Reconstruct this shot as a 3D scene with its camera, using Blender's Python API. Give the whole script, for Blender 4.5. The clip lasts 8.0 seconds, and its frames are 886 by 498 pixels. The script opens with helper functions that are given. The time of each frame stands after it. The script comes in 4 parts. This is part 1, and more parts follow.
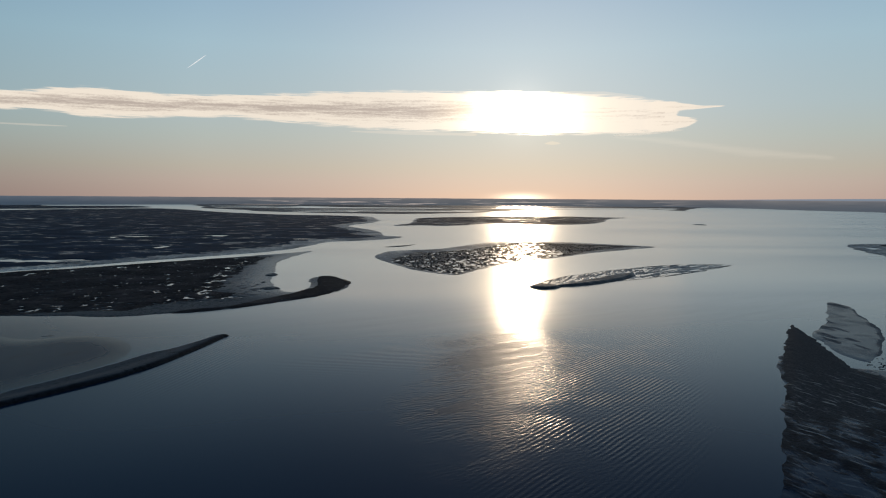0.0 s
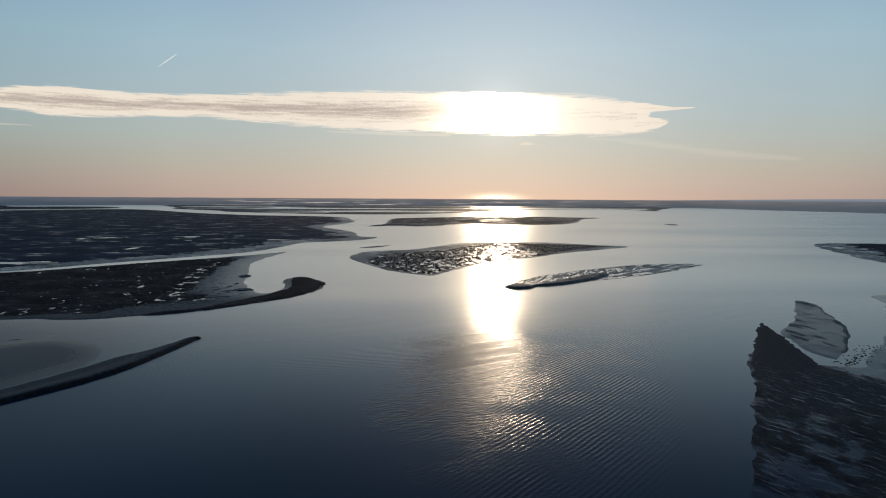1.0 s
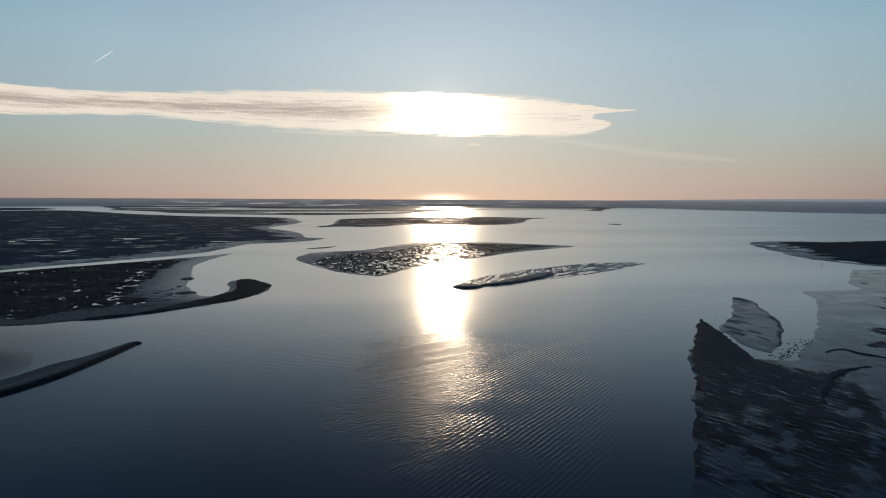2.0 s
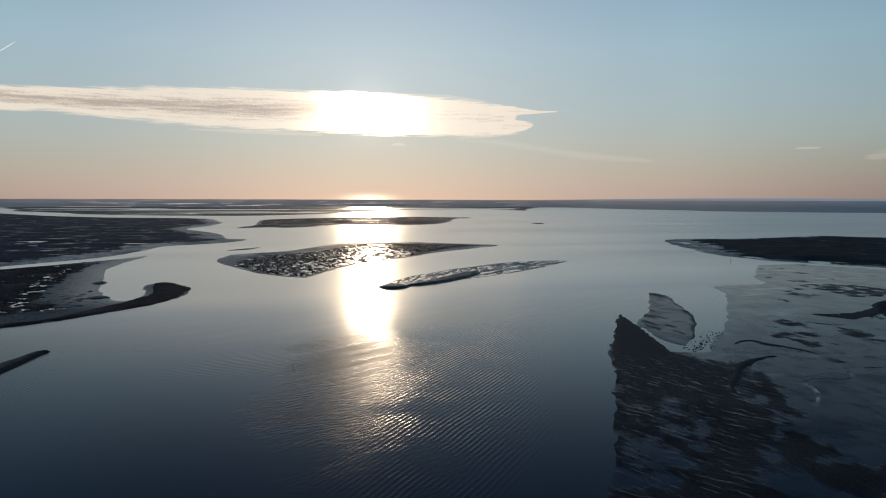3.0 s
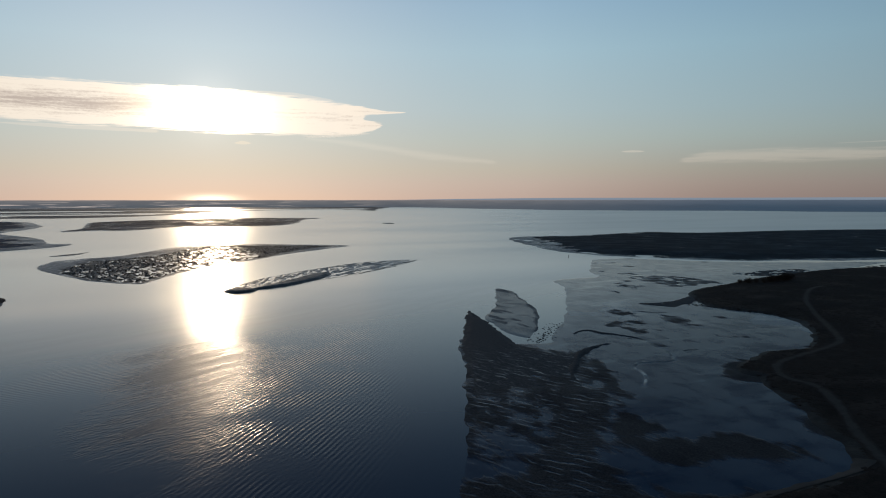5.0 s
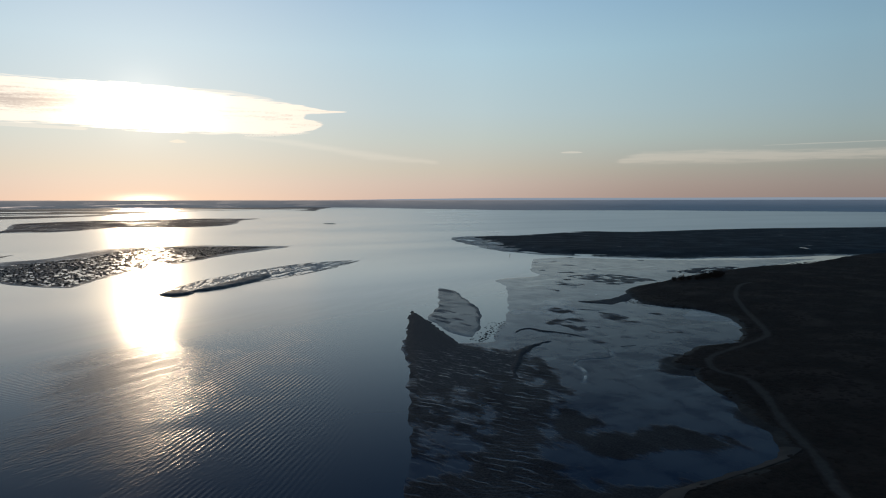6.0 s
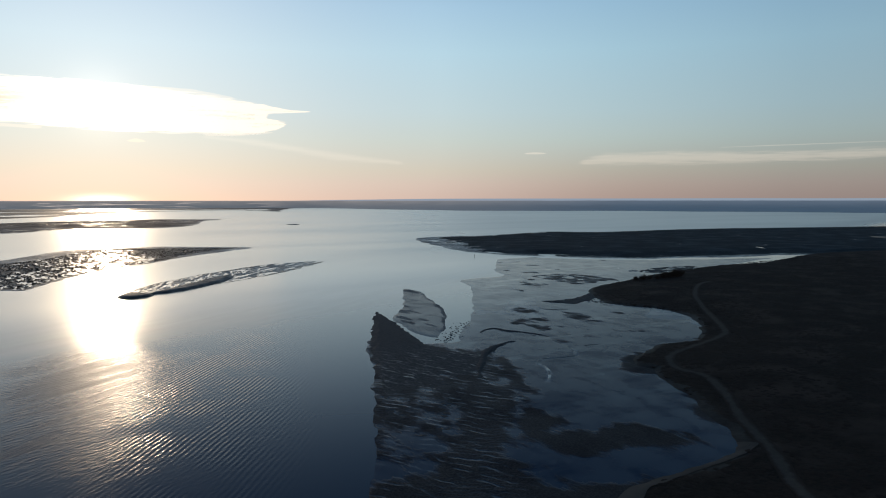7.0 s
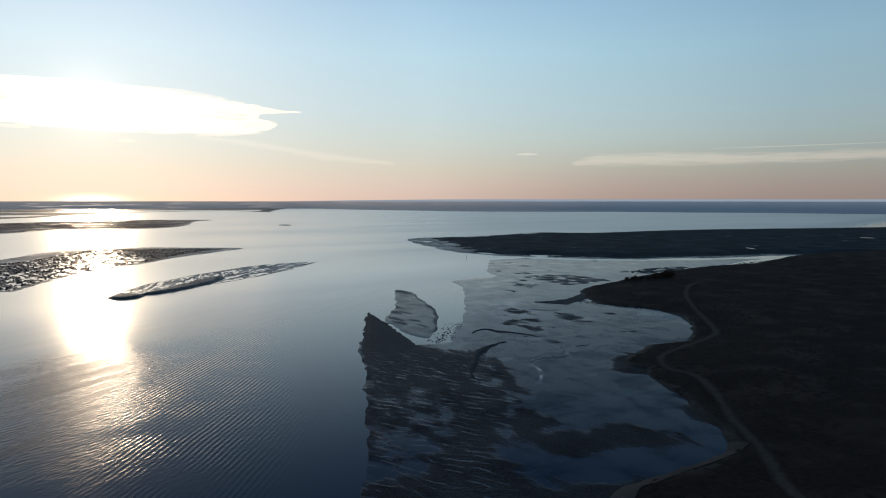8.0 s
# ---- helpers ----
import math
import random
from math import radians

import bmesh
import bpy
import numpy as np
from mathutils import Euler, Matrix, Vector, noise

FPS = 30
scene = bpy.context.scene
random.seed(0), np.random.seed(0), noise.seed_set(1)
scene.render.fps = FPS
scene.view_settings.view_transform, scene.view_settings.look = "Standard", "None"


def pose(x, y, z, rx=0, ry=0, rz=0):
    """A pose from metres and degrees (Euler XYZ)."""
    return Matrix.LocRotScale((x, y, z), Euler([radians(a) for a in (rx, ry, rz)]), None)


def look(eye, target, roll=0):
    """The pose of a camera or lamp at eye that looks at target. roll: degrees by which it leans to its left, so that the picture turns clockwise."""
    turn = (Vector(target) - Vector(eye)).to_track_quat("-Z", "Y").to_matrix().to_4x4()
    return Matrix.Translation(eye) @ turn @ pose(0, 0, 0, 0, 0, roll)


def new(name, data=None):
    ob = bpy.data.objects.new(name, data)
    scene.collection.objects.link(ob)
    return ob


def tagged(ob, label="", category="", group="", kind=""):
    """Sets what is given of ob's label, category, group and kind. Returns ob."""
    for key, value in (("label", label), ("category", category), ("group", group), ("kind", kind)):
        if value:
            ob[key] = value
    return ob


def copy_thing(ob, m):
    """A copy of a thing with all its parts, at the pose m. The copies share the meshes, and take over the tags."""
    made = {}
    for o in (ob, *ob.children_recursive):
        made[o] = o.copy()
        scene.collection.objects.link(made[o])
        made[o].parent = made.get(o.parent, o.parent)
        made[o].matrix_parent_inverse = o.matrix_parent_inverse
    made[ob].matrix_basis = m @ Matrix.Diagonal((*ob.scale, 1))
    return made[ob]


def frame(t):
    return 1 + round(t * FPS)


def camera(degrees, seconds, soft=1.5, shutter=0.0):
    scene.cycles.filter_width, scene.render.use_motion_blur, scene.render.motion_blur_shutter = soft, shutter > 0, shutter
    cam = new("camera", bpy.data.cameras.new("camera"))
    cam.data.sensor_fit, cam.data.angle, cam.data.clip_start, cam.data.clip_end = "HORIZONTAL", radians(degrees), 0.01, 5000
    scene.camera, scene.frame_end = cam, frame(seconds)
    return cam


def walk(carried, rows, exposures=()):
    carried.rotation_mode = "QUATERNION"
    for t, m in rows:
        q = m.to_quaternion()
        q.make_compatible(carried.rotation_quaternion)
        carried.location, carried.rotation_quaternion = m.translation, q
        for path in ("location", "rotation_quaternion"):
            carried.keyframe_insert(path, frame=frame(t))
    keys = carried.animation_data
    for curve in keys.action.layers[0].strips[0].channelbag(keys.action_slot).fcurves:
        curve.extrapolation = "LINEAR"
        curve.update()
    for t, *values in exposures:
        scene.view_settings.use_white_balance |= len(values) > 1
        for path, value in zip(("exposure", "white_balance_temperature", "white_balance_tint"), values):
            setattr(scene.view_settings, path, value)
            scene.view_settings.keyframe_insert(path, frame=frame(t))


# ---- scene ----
# ------------------------------------------------------------ camera and its turn
EYE = 50.0
cam = camera(65.6, 8.0, soft=1.1)
ROWS = [  # seconds, yaw, pitch, lean
    (0.0, 0.0, -4.26, 0.37),
    (0.5, -0.77, -4.24, 0.37),
    (1.0, -2.09, -4.21, 0.34),
    (2.5, -9.33, -4.14, 0.22),
    (3.0, -12.61, -4.14, 0.15),
    (3.5, -16.05, -4.13, 0.08),
    (4.0, -19.53, -4.13, 0.01),
    (4.5, -22.45, -4.13, -0.02),
    (5.0, -25.02, -4.12, -0.04),
    (6.5, -31.65, -4.10, -0.06),
    (7.0, -32.77, -4.07, -0.03),
    (7.5, -33.20, -4.04, 0.00),
    (8.0, -33.44, -4.01, 0.03),
]
walk(cam, [(t, pose(0, 0, EYE, 0, 0, yaw) @ pose(0, 0, 0, 90 + pitch) @ pose(0, 0, 0, 0, 0, roll)) for t, yaw, pitch, roll in ROWS],
     exposures=[(0.0, -0.01, 6720, 10), (2.5, -0.08, 6720, 10), (4.0, -0.06, 6720, 10), (4.5, -0.03, 6720, 10), (5.2, 0.07, 6720, 10), (6.5, 0.33, 6720, 10), (8.0, 0.46, 6720, 10)])

# ------------------------------------------------------------ nodes
class Nodes:
    """Short calls for a node tree."""

    def __init__(self, tree):
        self.tree = tree
        tree.nodes.clear()

    def add(self, kind, ins=(), **props):
        n = self.tree.nodes.new(kind)
        if "operation" in props:
            n.operation = props.pop("operation")
        if "blend_type" in props:
            n.data_type, n.blend_type = "RGBA", props.pop("blend_type")
        if "noise_dimensions" in props:
            n.noise_dimensions = props.pop("noise_dimensions")
        if "clamp" in props:
            n.use_clamp = props.pop("clamp")
        if "attribute" in props:
            n.attribute_name = props.pop("attribute")
        for key, v in (ins.items() if isinstance(ins, dict) else enumerate(ins)):
            if v is None:
                continue
            if isinstance(v, bpy.types.NodeSocket):
                self.tree.links.new(v, n.inputs[key])
            else:
                n.inputs[key].default_value = v
        return n

    def math(self, op, a, b=None, c=None, clamp=False):
        return self.add("ShaderNodeMath", (a, b, c), operation=op, clamp=clamp).outputs[0]

    def vec(self, op, a, b=None):
        n = self.add("ShaderNodeVectorMath", (a, b), operation=op)
        return n.outputs[1] if op in ("DOT_PRODUCT", "LENGTH") else n.outputs[0]

    def noise(self, co, scale, detail=3.0, rough=0.55, stretch=None, turn=0.0):
        if stretch:
            m = self.add("ShaderNodeMapping", {"Vector": co})
            m.inputs["Scale"].default_value = stretch
            m.inputs["Rotation"].default_value = (0, 0, radians(turn))
            co = m.outputs[0]
        n = self.add("ShaderNodeTexNoise", {"Vector": co, "Scale": scale, "Detail": detail, "Roughness": rough})
        return n.outputs[0]

    def ramp(self, f, stops, smooth=False):
        n = self.add("ShaderNodeValToRGB", (f,))
        e = n.color_ramp.elements
        n.color_ramp.interpolation = "EASE" if smooth else "LINEAR"
        while len(e) < len(stops):
            e.new(0.5)
        for el, (p, c) in zip(e, stops):
            el.position = p
            el.color = (c, c, c, 1) if isinstance(c, (int, float)) else (*c, 1)
        return n.outputs[0]

    def step(self, v, a, b):
        n = self.add("ShaderNodeMapRange", (v, a, b, 0.0, 1.0))
        n.interpolation_type = "SMOOTHSTEP"
        return n.outputs[0]

    def mix(self, f, a, b, blend="MIX"):
        n = self.add("ShaderNodeMix", blend_type=blend)
        for k, v in ((0, f), (6, a), (7, b)):
            if isinstance(v, bpy.types.NodeSocket):
                self.tree.links.new(v, n.inputs[k])
            else:
                n.inputs[k].default_value = (*v, 1) if isinstance(v, tuple) else v
        return n.outputs[2]


# ------------------------------------------------------------ sky and sun
SUN_AZ, SUN_EL = 6.45, 7.2
sun_way = Vector((math.sin(radians(SUN_AZ)) * math.cos(radians(SUN_EL)), math.cos(radians(SUN_AZ)) * math.cos(radians(SUN_EL)), math.sin(radians(SUN_EL))))

world = bpy.data.worlds.new("sky")
scene.world = world
world.use_nodes = True
w = Nodes(world.node_tree)
way = w.vec("NORMALIZE", w.add("ShaderNodeTexCoord").outputs["Generated"])
height = w.add("ShaderNodeSeparateXYZ", (way,)).outputs[2]
near_sun = w.vec("DOT_PRODUCT", way, tuple(sun_way))
nishita = w.add("ShaderNodeTexSky")
nishita.sky_type, nishita.sun_disc = "NISHITA", False
nishita.sun_elevation, nishita.sun_rotation = radians(SUN_EL), radians(SUN_AZ)
nishita.air_density, nishita.dust_density = 1.0, 0.2
air = w.mix(1.0, nishita.outputs[0], (0.030, 0.034, 0.044), "MULTIPLY")
# dusk colours by height: rosy at the horizon, cream, then pale blue
dusk = w.ramp(w.math("MULTIPLY", height, 2.0), [
    (0.0, (0.49, 0.38, 0.37)), (0.045, (0.525, 0.43, 0.405)), (0.085, (0.51, 0.47, 0.42)), (0.168, (0.47, 0.525, 0.51)), (0.25, (0.44, 0.555, 0.60)),
    (0.41, (0.39, 0.57, 0.68)), (0.53, (0.32, 0.50, 0.66)), (0.70, (0.165, 0.30, 0.465)), (1.0, (0.068, 0.142, 0.262))])
side = w.ramp(w.math("MULTIPLY_ADD", near_sun, 0.5, 0.5), [
    (0.0, (0.27, 0.29, 0.33)), (0.5, (0.36, 0.41, 0.46)), (0.80, (0.63, 0.71, 0.75)), (0.885, (0.82, 0.88, 0.90)), (0.95, (1.01, 1.02, 1.02)), (1.0, (0.94, 0.93, 0.94))])
dusk = w.mix(1.0, dusk, side, "MULTIPLY")
# thicker air along the horizon away from the sun
murk = w.math("MULTIPLY", w.math("SUBTRACT", 1.0, w.step(height, 0.0, 0.10)), w.math("SUBTRACT", 1.0, w.step(near_sun, 0.72, 0.96)))
dusk = w.mix(murk, dusk, w.mix(1.0, dusk, (0.80, 0.74, 0.74), "MULTIPLY"))
sky = w.mix(0.8, air, dusk)


def glow(sharp, amount):
    return w.math("MULTIPLY", w.math("EXPONENT", w.math("MULTIPLY", w.math("SUBTRACT", near_sun, 1.0), sharp)), amount)


halo = w.math("ADD", w.math("ADD", glow(22.0, 0.20), glow(300.0, 0.03)), glow(1500.0, 0.15))
sky = w.mix(1.0, sky, w.mix(1.0, (1.0, 0.88, 0.77), halo, "MULTIPLY"), "ADD")
# the sun's glint on the sea's far rim, painted into the sky
low = w.math("EXPONENT", w.math("MULTIPLY", w.math("POWER", w.math("DIVIDE", height, 0.006), 2.0), -1.0))
flat_sun = w.vec("DOT_PRODUCT", way, (math.sin(radians(SUN_AZ)), math.cos(radians(SUN_AZ)), 0.0))
rim = w.math("MULTIPLY", low, w.math("EXPONENT", w.math("MULTIPLY", w.math("SUBTRACT", flat_sun, 1.0), 2200.0)))
sky = w.mix(1.0, sky, w.mix(1.0, (1.0, 0.86, 0.66), w.math("MULTIPLY", rim, 1.2), "MULTIPLY"), "ADD")
bg = w.add("ShaderNodeBackground", {"Color": sky, "Strength": 1.0})
w.add("ShaderNodeOutputWorld", (bg.outputs[0],))

sun = new("sun", bpy.data.lights.new("sun", "SUN"))
sun.data.energy, sun.data.angle, sun.data.color = 0.52, radians(3.6), (1.0, 0.78, 0.56)
sun.matrix_world = look(tuple(sun_way * 100), (0, 0, 0))


# ------------------------------------------------------------ materials
def material(name):
    m = bpy.data.materials.new(name)
    m.use_nodes = True
    return m, Nodes(m.node_tree)


def finish(n, color, rough, bump=None, strength=0.3, distance=0.1, spec=0.5, ior=1.45, coat=None, coat_rough=0.2):
    p = n.add("ShaderNodeBsdfPrincipled", {"Base Color": color if isinstance(color, bpy.types.NodeSocket) else (*color, 1), "Roughness": rough, "IOR": ior, "Specular IOR Level": spec})
    if coat is not None:
        n.tree.links.new(coat, p.inputs["Coat Weight"])
        p.inputs["Coat IOR"].default_value, p.inputs["Coat Roughness"].default_value = 1.33, coat_rough
    if bump is not None:
        b = n.add("ShaderNodeBump", {"Strength": strength, "Distance": distance, "Height": bump})
        n.tree.links.new(b.outputs[0], p.inputs["Normal"])
    n.add("ShaderNodeOutputMaterial", (p.outputs[0],))


def make_water():
    """Sea at slack tide: a calm silky reach between the islands, and ripples where a breeze touches the near water."""
    m, n = material("sea_water")
    co = n.add("ShaderNodeNewGeometry").outputs["Position"]
    px, py, _ = n.add("ShaderNodeSeparateXYZ", (co,)).outputs

    def patch(cx, cy, ax, ay, long, wide, loose, a, b):
        """A long ragged patch of ruffled water round (cx, cy) along (ax, ay)."""
        off = n.vec("SUBTRACT", co, (cx, cy, 0.0))
        along = n.math("DIVIDE", n.vec("DOT_PRODUCT", off, (ax, ay, 0.0)), long)
        across = n.math("DIVIDE", n.vec("DOT_PRODUCT", off, (ay, -ax, 0.0)), wide)
        far = n.math("SQRT", n.math("ADD", n.math("POWER", along, 2.0), n.math("POWER", across, 2.0)))
        return n.math("SUBTRACT", 1.0, n.step(n.math("MULTIPLY_ADD", n.noise(co, 0.035, 3.0), loose, far), a, b))

    def swell(turn, scale, bend):
        turned = n.add("ShaderNodeMapping", {"Vector": co})
        turned.inputs["Rotation"].default_value = (0, 0, radians(turn))
        wave = n.add("ShaderNodeTexWave", {"Vector": turned.outputs[0], "Scale": scale, "Distortion": bend, "Detail": 2.0, "Detail Scale": 0.25})
        return n.math("SUBTRACT", wave.outputs["Fac"], 0.5)

    def drawn(turn, scale, detail, rough, stretch):
        """Noise drawn out in streaks along a bearing on the water."""
        turned = n.add("ShaderNodeMapping", {"Vector": co})
        turned.inputs["Rotation"].default_value = (0, 0, radians(-turn))
        return n.noise(turned.outputs[0], scale, detail, rough, stretch)

    # the breeze ends along a slanting ragged line; beyond it the water lies calm
    reach = n.math("MULTIPLY_ADD", px, -0.30, py)
    lit_reach = n.math("MULTIPLY_ADD", n.math("MINIMUM", px, 0.0), 0.80, py)
    breeze = n.math("SUBTRACT", 1.0, n.step(n.math("MULTIPLY_ADD", drawn(34.0, 0.022, 4.0, 0.6, (0.35, 1.7, 1)), 75.0, reach), 245.0, 360.0))
    train = patch(46.0, 178.0, 0.36, 0.93, 88.0, 24.0, 0.9, 0.7, 1.7)
    lee = patch(-74.0, 205.0, 0.0, 1.0, 60.0, 20.0, 0.9, 0.75, 1.45)
    cross = patch(-5.0, 215.0, 0.9, 0.43, 60.0, 26.0, 1.0, 0.75, 1.5)
    gust = n.math("MULTIPLY", patch(16.0, 208.0, 0.13, 0.99, 84.0, 24.0, 1.1, 0.75, 1.75), n.math("SUBTRACT", 1.0, n.step(n.math("MULTIPLY_ADD", drawn(34.0, 0.03, 4.0, 0.6, (0.3, 1.8, 1)), 80.0, reach), 268.0, 312.0)))
    breeze = n.math("MAXIMUM", breeze, gust)
    tatter = n.step(drawn(34.0, 0.06, 4.0, 0.65, (0.22, 1.7, 1)), 0.34, 0.62)
    fine = n.math("SUBTRACT", drawn(32.0, 1.0, 3.0, 0.62, (0.28, 1.0, 1)), 0.5)
    lap = n.step(n.noise(co, 0.06, 3.0), 0.3, 0.6)
    chop = n.math("MULTIPLY", n.math("MULTIPLY", swell(38.5, 0.245, 2.8), lap), n.math("MULTIPLY", train, 0.48))
    chop = n.math("ADD", chop, n.math("MULTIPLY", swell(82.0, 0.17, 4.0), n.math("MULTIPLY_ADD", gust, 0.07, n.math("MULTIPLY", cross, 0.13))))
    chop = n.math("ADD", chop, n.math("MULTIPLY", swell(11.0, 0.20, 1.5), n.math("MULTIPLY", lee, 0.14)))
    chop = n.math("ADD", chop, n.math("MULTIPLY", fine, n.math("MULTIPLY_ADD", n.math("MULTIPLY", gust, n.math("MULTIPLY_ADD", tatter, 0.7, 0.3)), 3.2, n.math("MULTIPLY", train, 0.5))))
    relief = n.math("MULTIPLY", chop, breeze)
    # cat's-paws: long faint streaks of other roughness over the calm
    streak = n.step(n.noise(co, 0.004, 5.0, 0.62, (0.35, 1.6, 1), 8), 0.35, 0.7)
    calm = n.math("MULTIPLY_ADD", n.step(py, 500.0, 1300.0), 0.03, n.math("MULTIPLY_ADD", streak, 0.07, 0.125))
    ruffled = n.math("MULTIPLY_ADD", n.math("MULTIPLY", gust, n.math("MULTIPLY_ADD", tatter, 0.5, 0.5)), 0.28, 0.12)
    calm = n.math("ADD", calm, n.math("MULTIPLY", n.math("SUBTRACT", 1.0, n.step(reach, 265.0, 390.0)), 0.10))
    # the outer bay is open to the wind
    windward = n.math("MULTIPLY", n.step(n.math("DIVIDE", px, n.math("MAXIMUM", py, 1.0)), 0.38, 0.80), n.step(py, 380.0, 620.0))
    calm = n.math("MULTIPLY_ADD", windward, 0.16, calm)
    rough = n.math("ADD", n.math("MULTIPLY", ruffled, breeze), n.math("MULTIPLY", calm, n.math("SUBTRACT", 1.0, breeze)))
    silk = n.math("MULTIPLY", n.math("MULTIPLY", n.math("MULTIPLY_ADD", breeze, -0.75, 1.0), n.step(lit_reach, 80.0, 330.0)), 0.9)
    # ruffled slopes turn less of the low sky towards the eye than the calm does
    open_water = n.math("MULTIPLY_ADD", n.step(n.math("MULTIPLY", px, -1.0), 50.0, 130.0), n.math("MULTIPLY_ADD", n.step(lit_reach, 150.0, 420.0), 0.08, -0.08), n.math("MULTIPLY_ADD", n.step(lit_reach, 100.0, 400.0), 0.42, 0.11))
    # the far water's warm body colour stands in for reflected sunset glow
    warm_glow = n.math("MULTIPLY", n.step(lit_reach, 190.0, 420.0), n.math("SUBTRACT", 1.0, n.step(n.math("DIVIDE", px, n.math("MAXIMUM", py, 1.0)), 0.22, 0.55)))
    finish(n, n.mix(warm_glow, (0.004, 0.029, 0.062), (0.040, 0.026, 0.018)), rough, relief, 0.5, 0.25, open_water, 1.33, silk, 0.30)
    return m


def make_turf(name, plant, grain=0.5, wet=0.6, wet_size=0.05, gloss=0.06):
    """Dead winter plants over peat, with waterlogged patches."""
    m, n = material(name)
    co = n.add("ShaderNodeNewGeometry").outputs["Position"]
    patches = n.noise(co, grain * 0.07, 4.0, 0.6)
    tuft = n.noise(co, grain, 5.0, 0.7)
    soak = n.step(n.math("MULTIPLY_ADD", patches, 0.35, n.noise(co, wet_size, 6.0, 0.72, (0.55, 1.3, 1), 4)), wet + 0.17, wet + 0.22)
    color = n.mix(n.step(tuft, 0.3, 0.7), tuple(c * 0.5 for c in plant), plant)
    color = n.mix(n.step(patches, 0.42, 0.68), color, tuple(c * 1.5 for c in plant))
    color = n.mix(soak, color, (0.02, 0.02, 0.02))
    dry = n.math("SUBTRACT", 1.0, soak)
    rough = n.math("MULTIPLY_ADD", dry, 0.55, n.math("MULTIPLY_ADD", tuft, 0.15, 0.22))
    finish(n, color, rough, n.math("MULTIPLY", tuft, n.math("MULTIPLY_ADD", dry, 0.95, 0.05)), 1.0, 0.6, n.math("MULTIPLY_ADD", dry, gloss - 0.5, 0.5))
    return m


def make_shore(name, mud, grain=0.5, wet=0.3, spec=0.4):
    """Bare wet mud, drier and paler in patches, with a film of water in its hollows."""
    m, n = material(name)
    co = n.add("ShaderNodeNewGeometry").outputs["Position"]
    patches = n.noise(co, grain * 0.12, 4.0, 0.6, (1, 0.5, 1), 20)
    speck = n.noise(co, grain, 5.0, 0.7)
    color = n.mix(n.step(speck, 0.35, 0.65), tuple(c * 0.6 for c in mud), mud)
    color = n.mix(n.step(patches, 0.4, 0.65), color, tuple(c * 0.7 for c in mud))
    film = n.step(n.math("MULTIPLY_ADD", speck, 0.6, n.math("MULTIPLY", patches, 0.4)), 0.40, 0.64)
    finish(n, color, n.math("MULTIPLY_ADD", film, -wet, 0.66), speck, 0.4, 0.25, spec)
    return m


def make_spit_mud():
    """Smooth estuary mud: pale, wet and warm beside the inner bay, darker and stippled with weed towards the turf."""
    m, n = material("wet_spit_mud")
    co = n.add("ShaderNodeNewGeometry").outputs["Position"]
    wash = n.add("ShaderNodeAttribute", attribute="wash").outputs["Fac"]
    broad = n.noise(co, 0.06, 4.0, 0.6, (1, 0.5, 1), -25)
    speck = n.noise(co, 1.4, 4.0, 0.7)
    weed = n.math("MULTIPLY", n.step(n.noise(co, 0.42, 5.0, 0.75, (1.6, 0.5, 1), 0), 0.50, 0.58), n.step(broad, 0.30, 0.55))
    tone = n.math("MULTIPLY_ADD", n.math("SUBTRACT", broad, 0.5), 0.9, wash)
    color = n.mix(n.step(tone, 0.1, 0.9), (0.085, 0.083, 0.084), (0.20, 0.122, 0.080))
    color = n.mix(n.math("MULTIPLY", n.step(speck, 0.35, 0.7), 0.4), color, (0.05, 0.046, 0.044))
    color = n.mix(weed, color, (0.022, 0.020, 0.020))
    finish(n, color, n.math("MULTIPLY_ADD", wash, -0.30, 0.62), speck, 0.6, 0.25, n.math("MULTIPLY_ADD", wash, 0.16, 0.22))
    return m


def ribs(n, co, turn, scale, bend):
    """Parallel current ribs in mud."""
    turned = n.add("ShaderNodeMapping", {"Vector": co})
    turned.inputs["Rotation"].default_value = (0, 0, radians(turn))
    return n.add("ShaderNodeTexWave", {"Vector": turned.outputs[0], "Scale": scale, "Distortion": bend, "Detail": 3.0, "Detail Scale": 1.1}).outputs["Fac"]


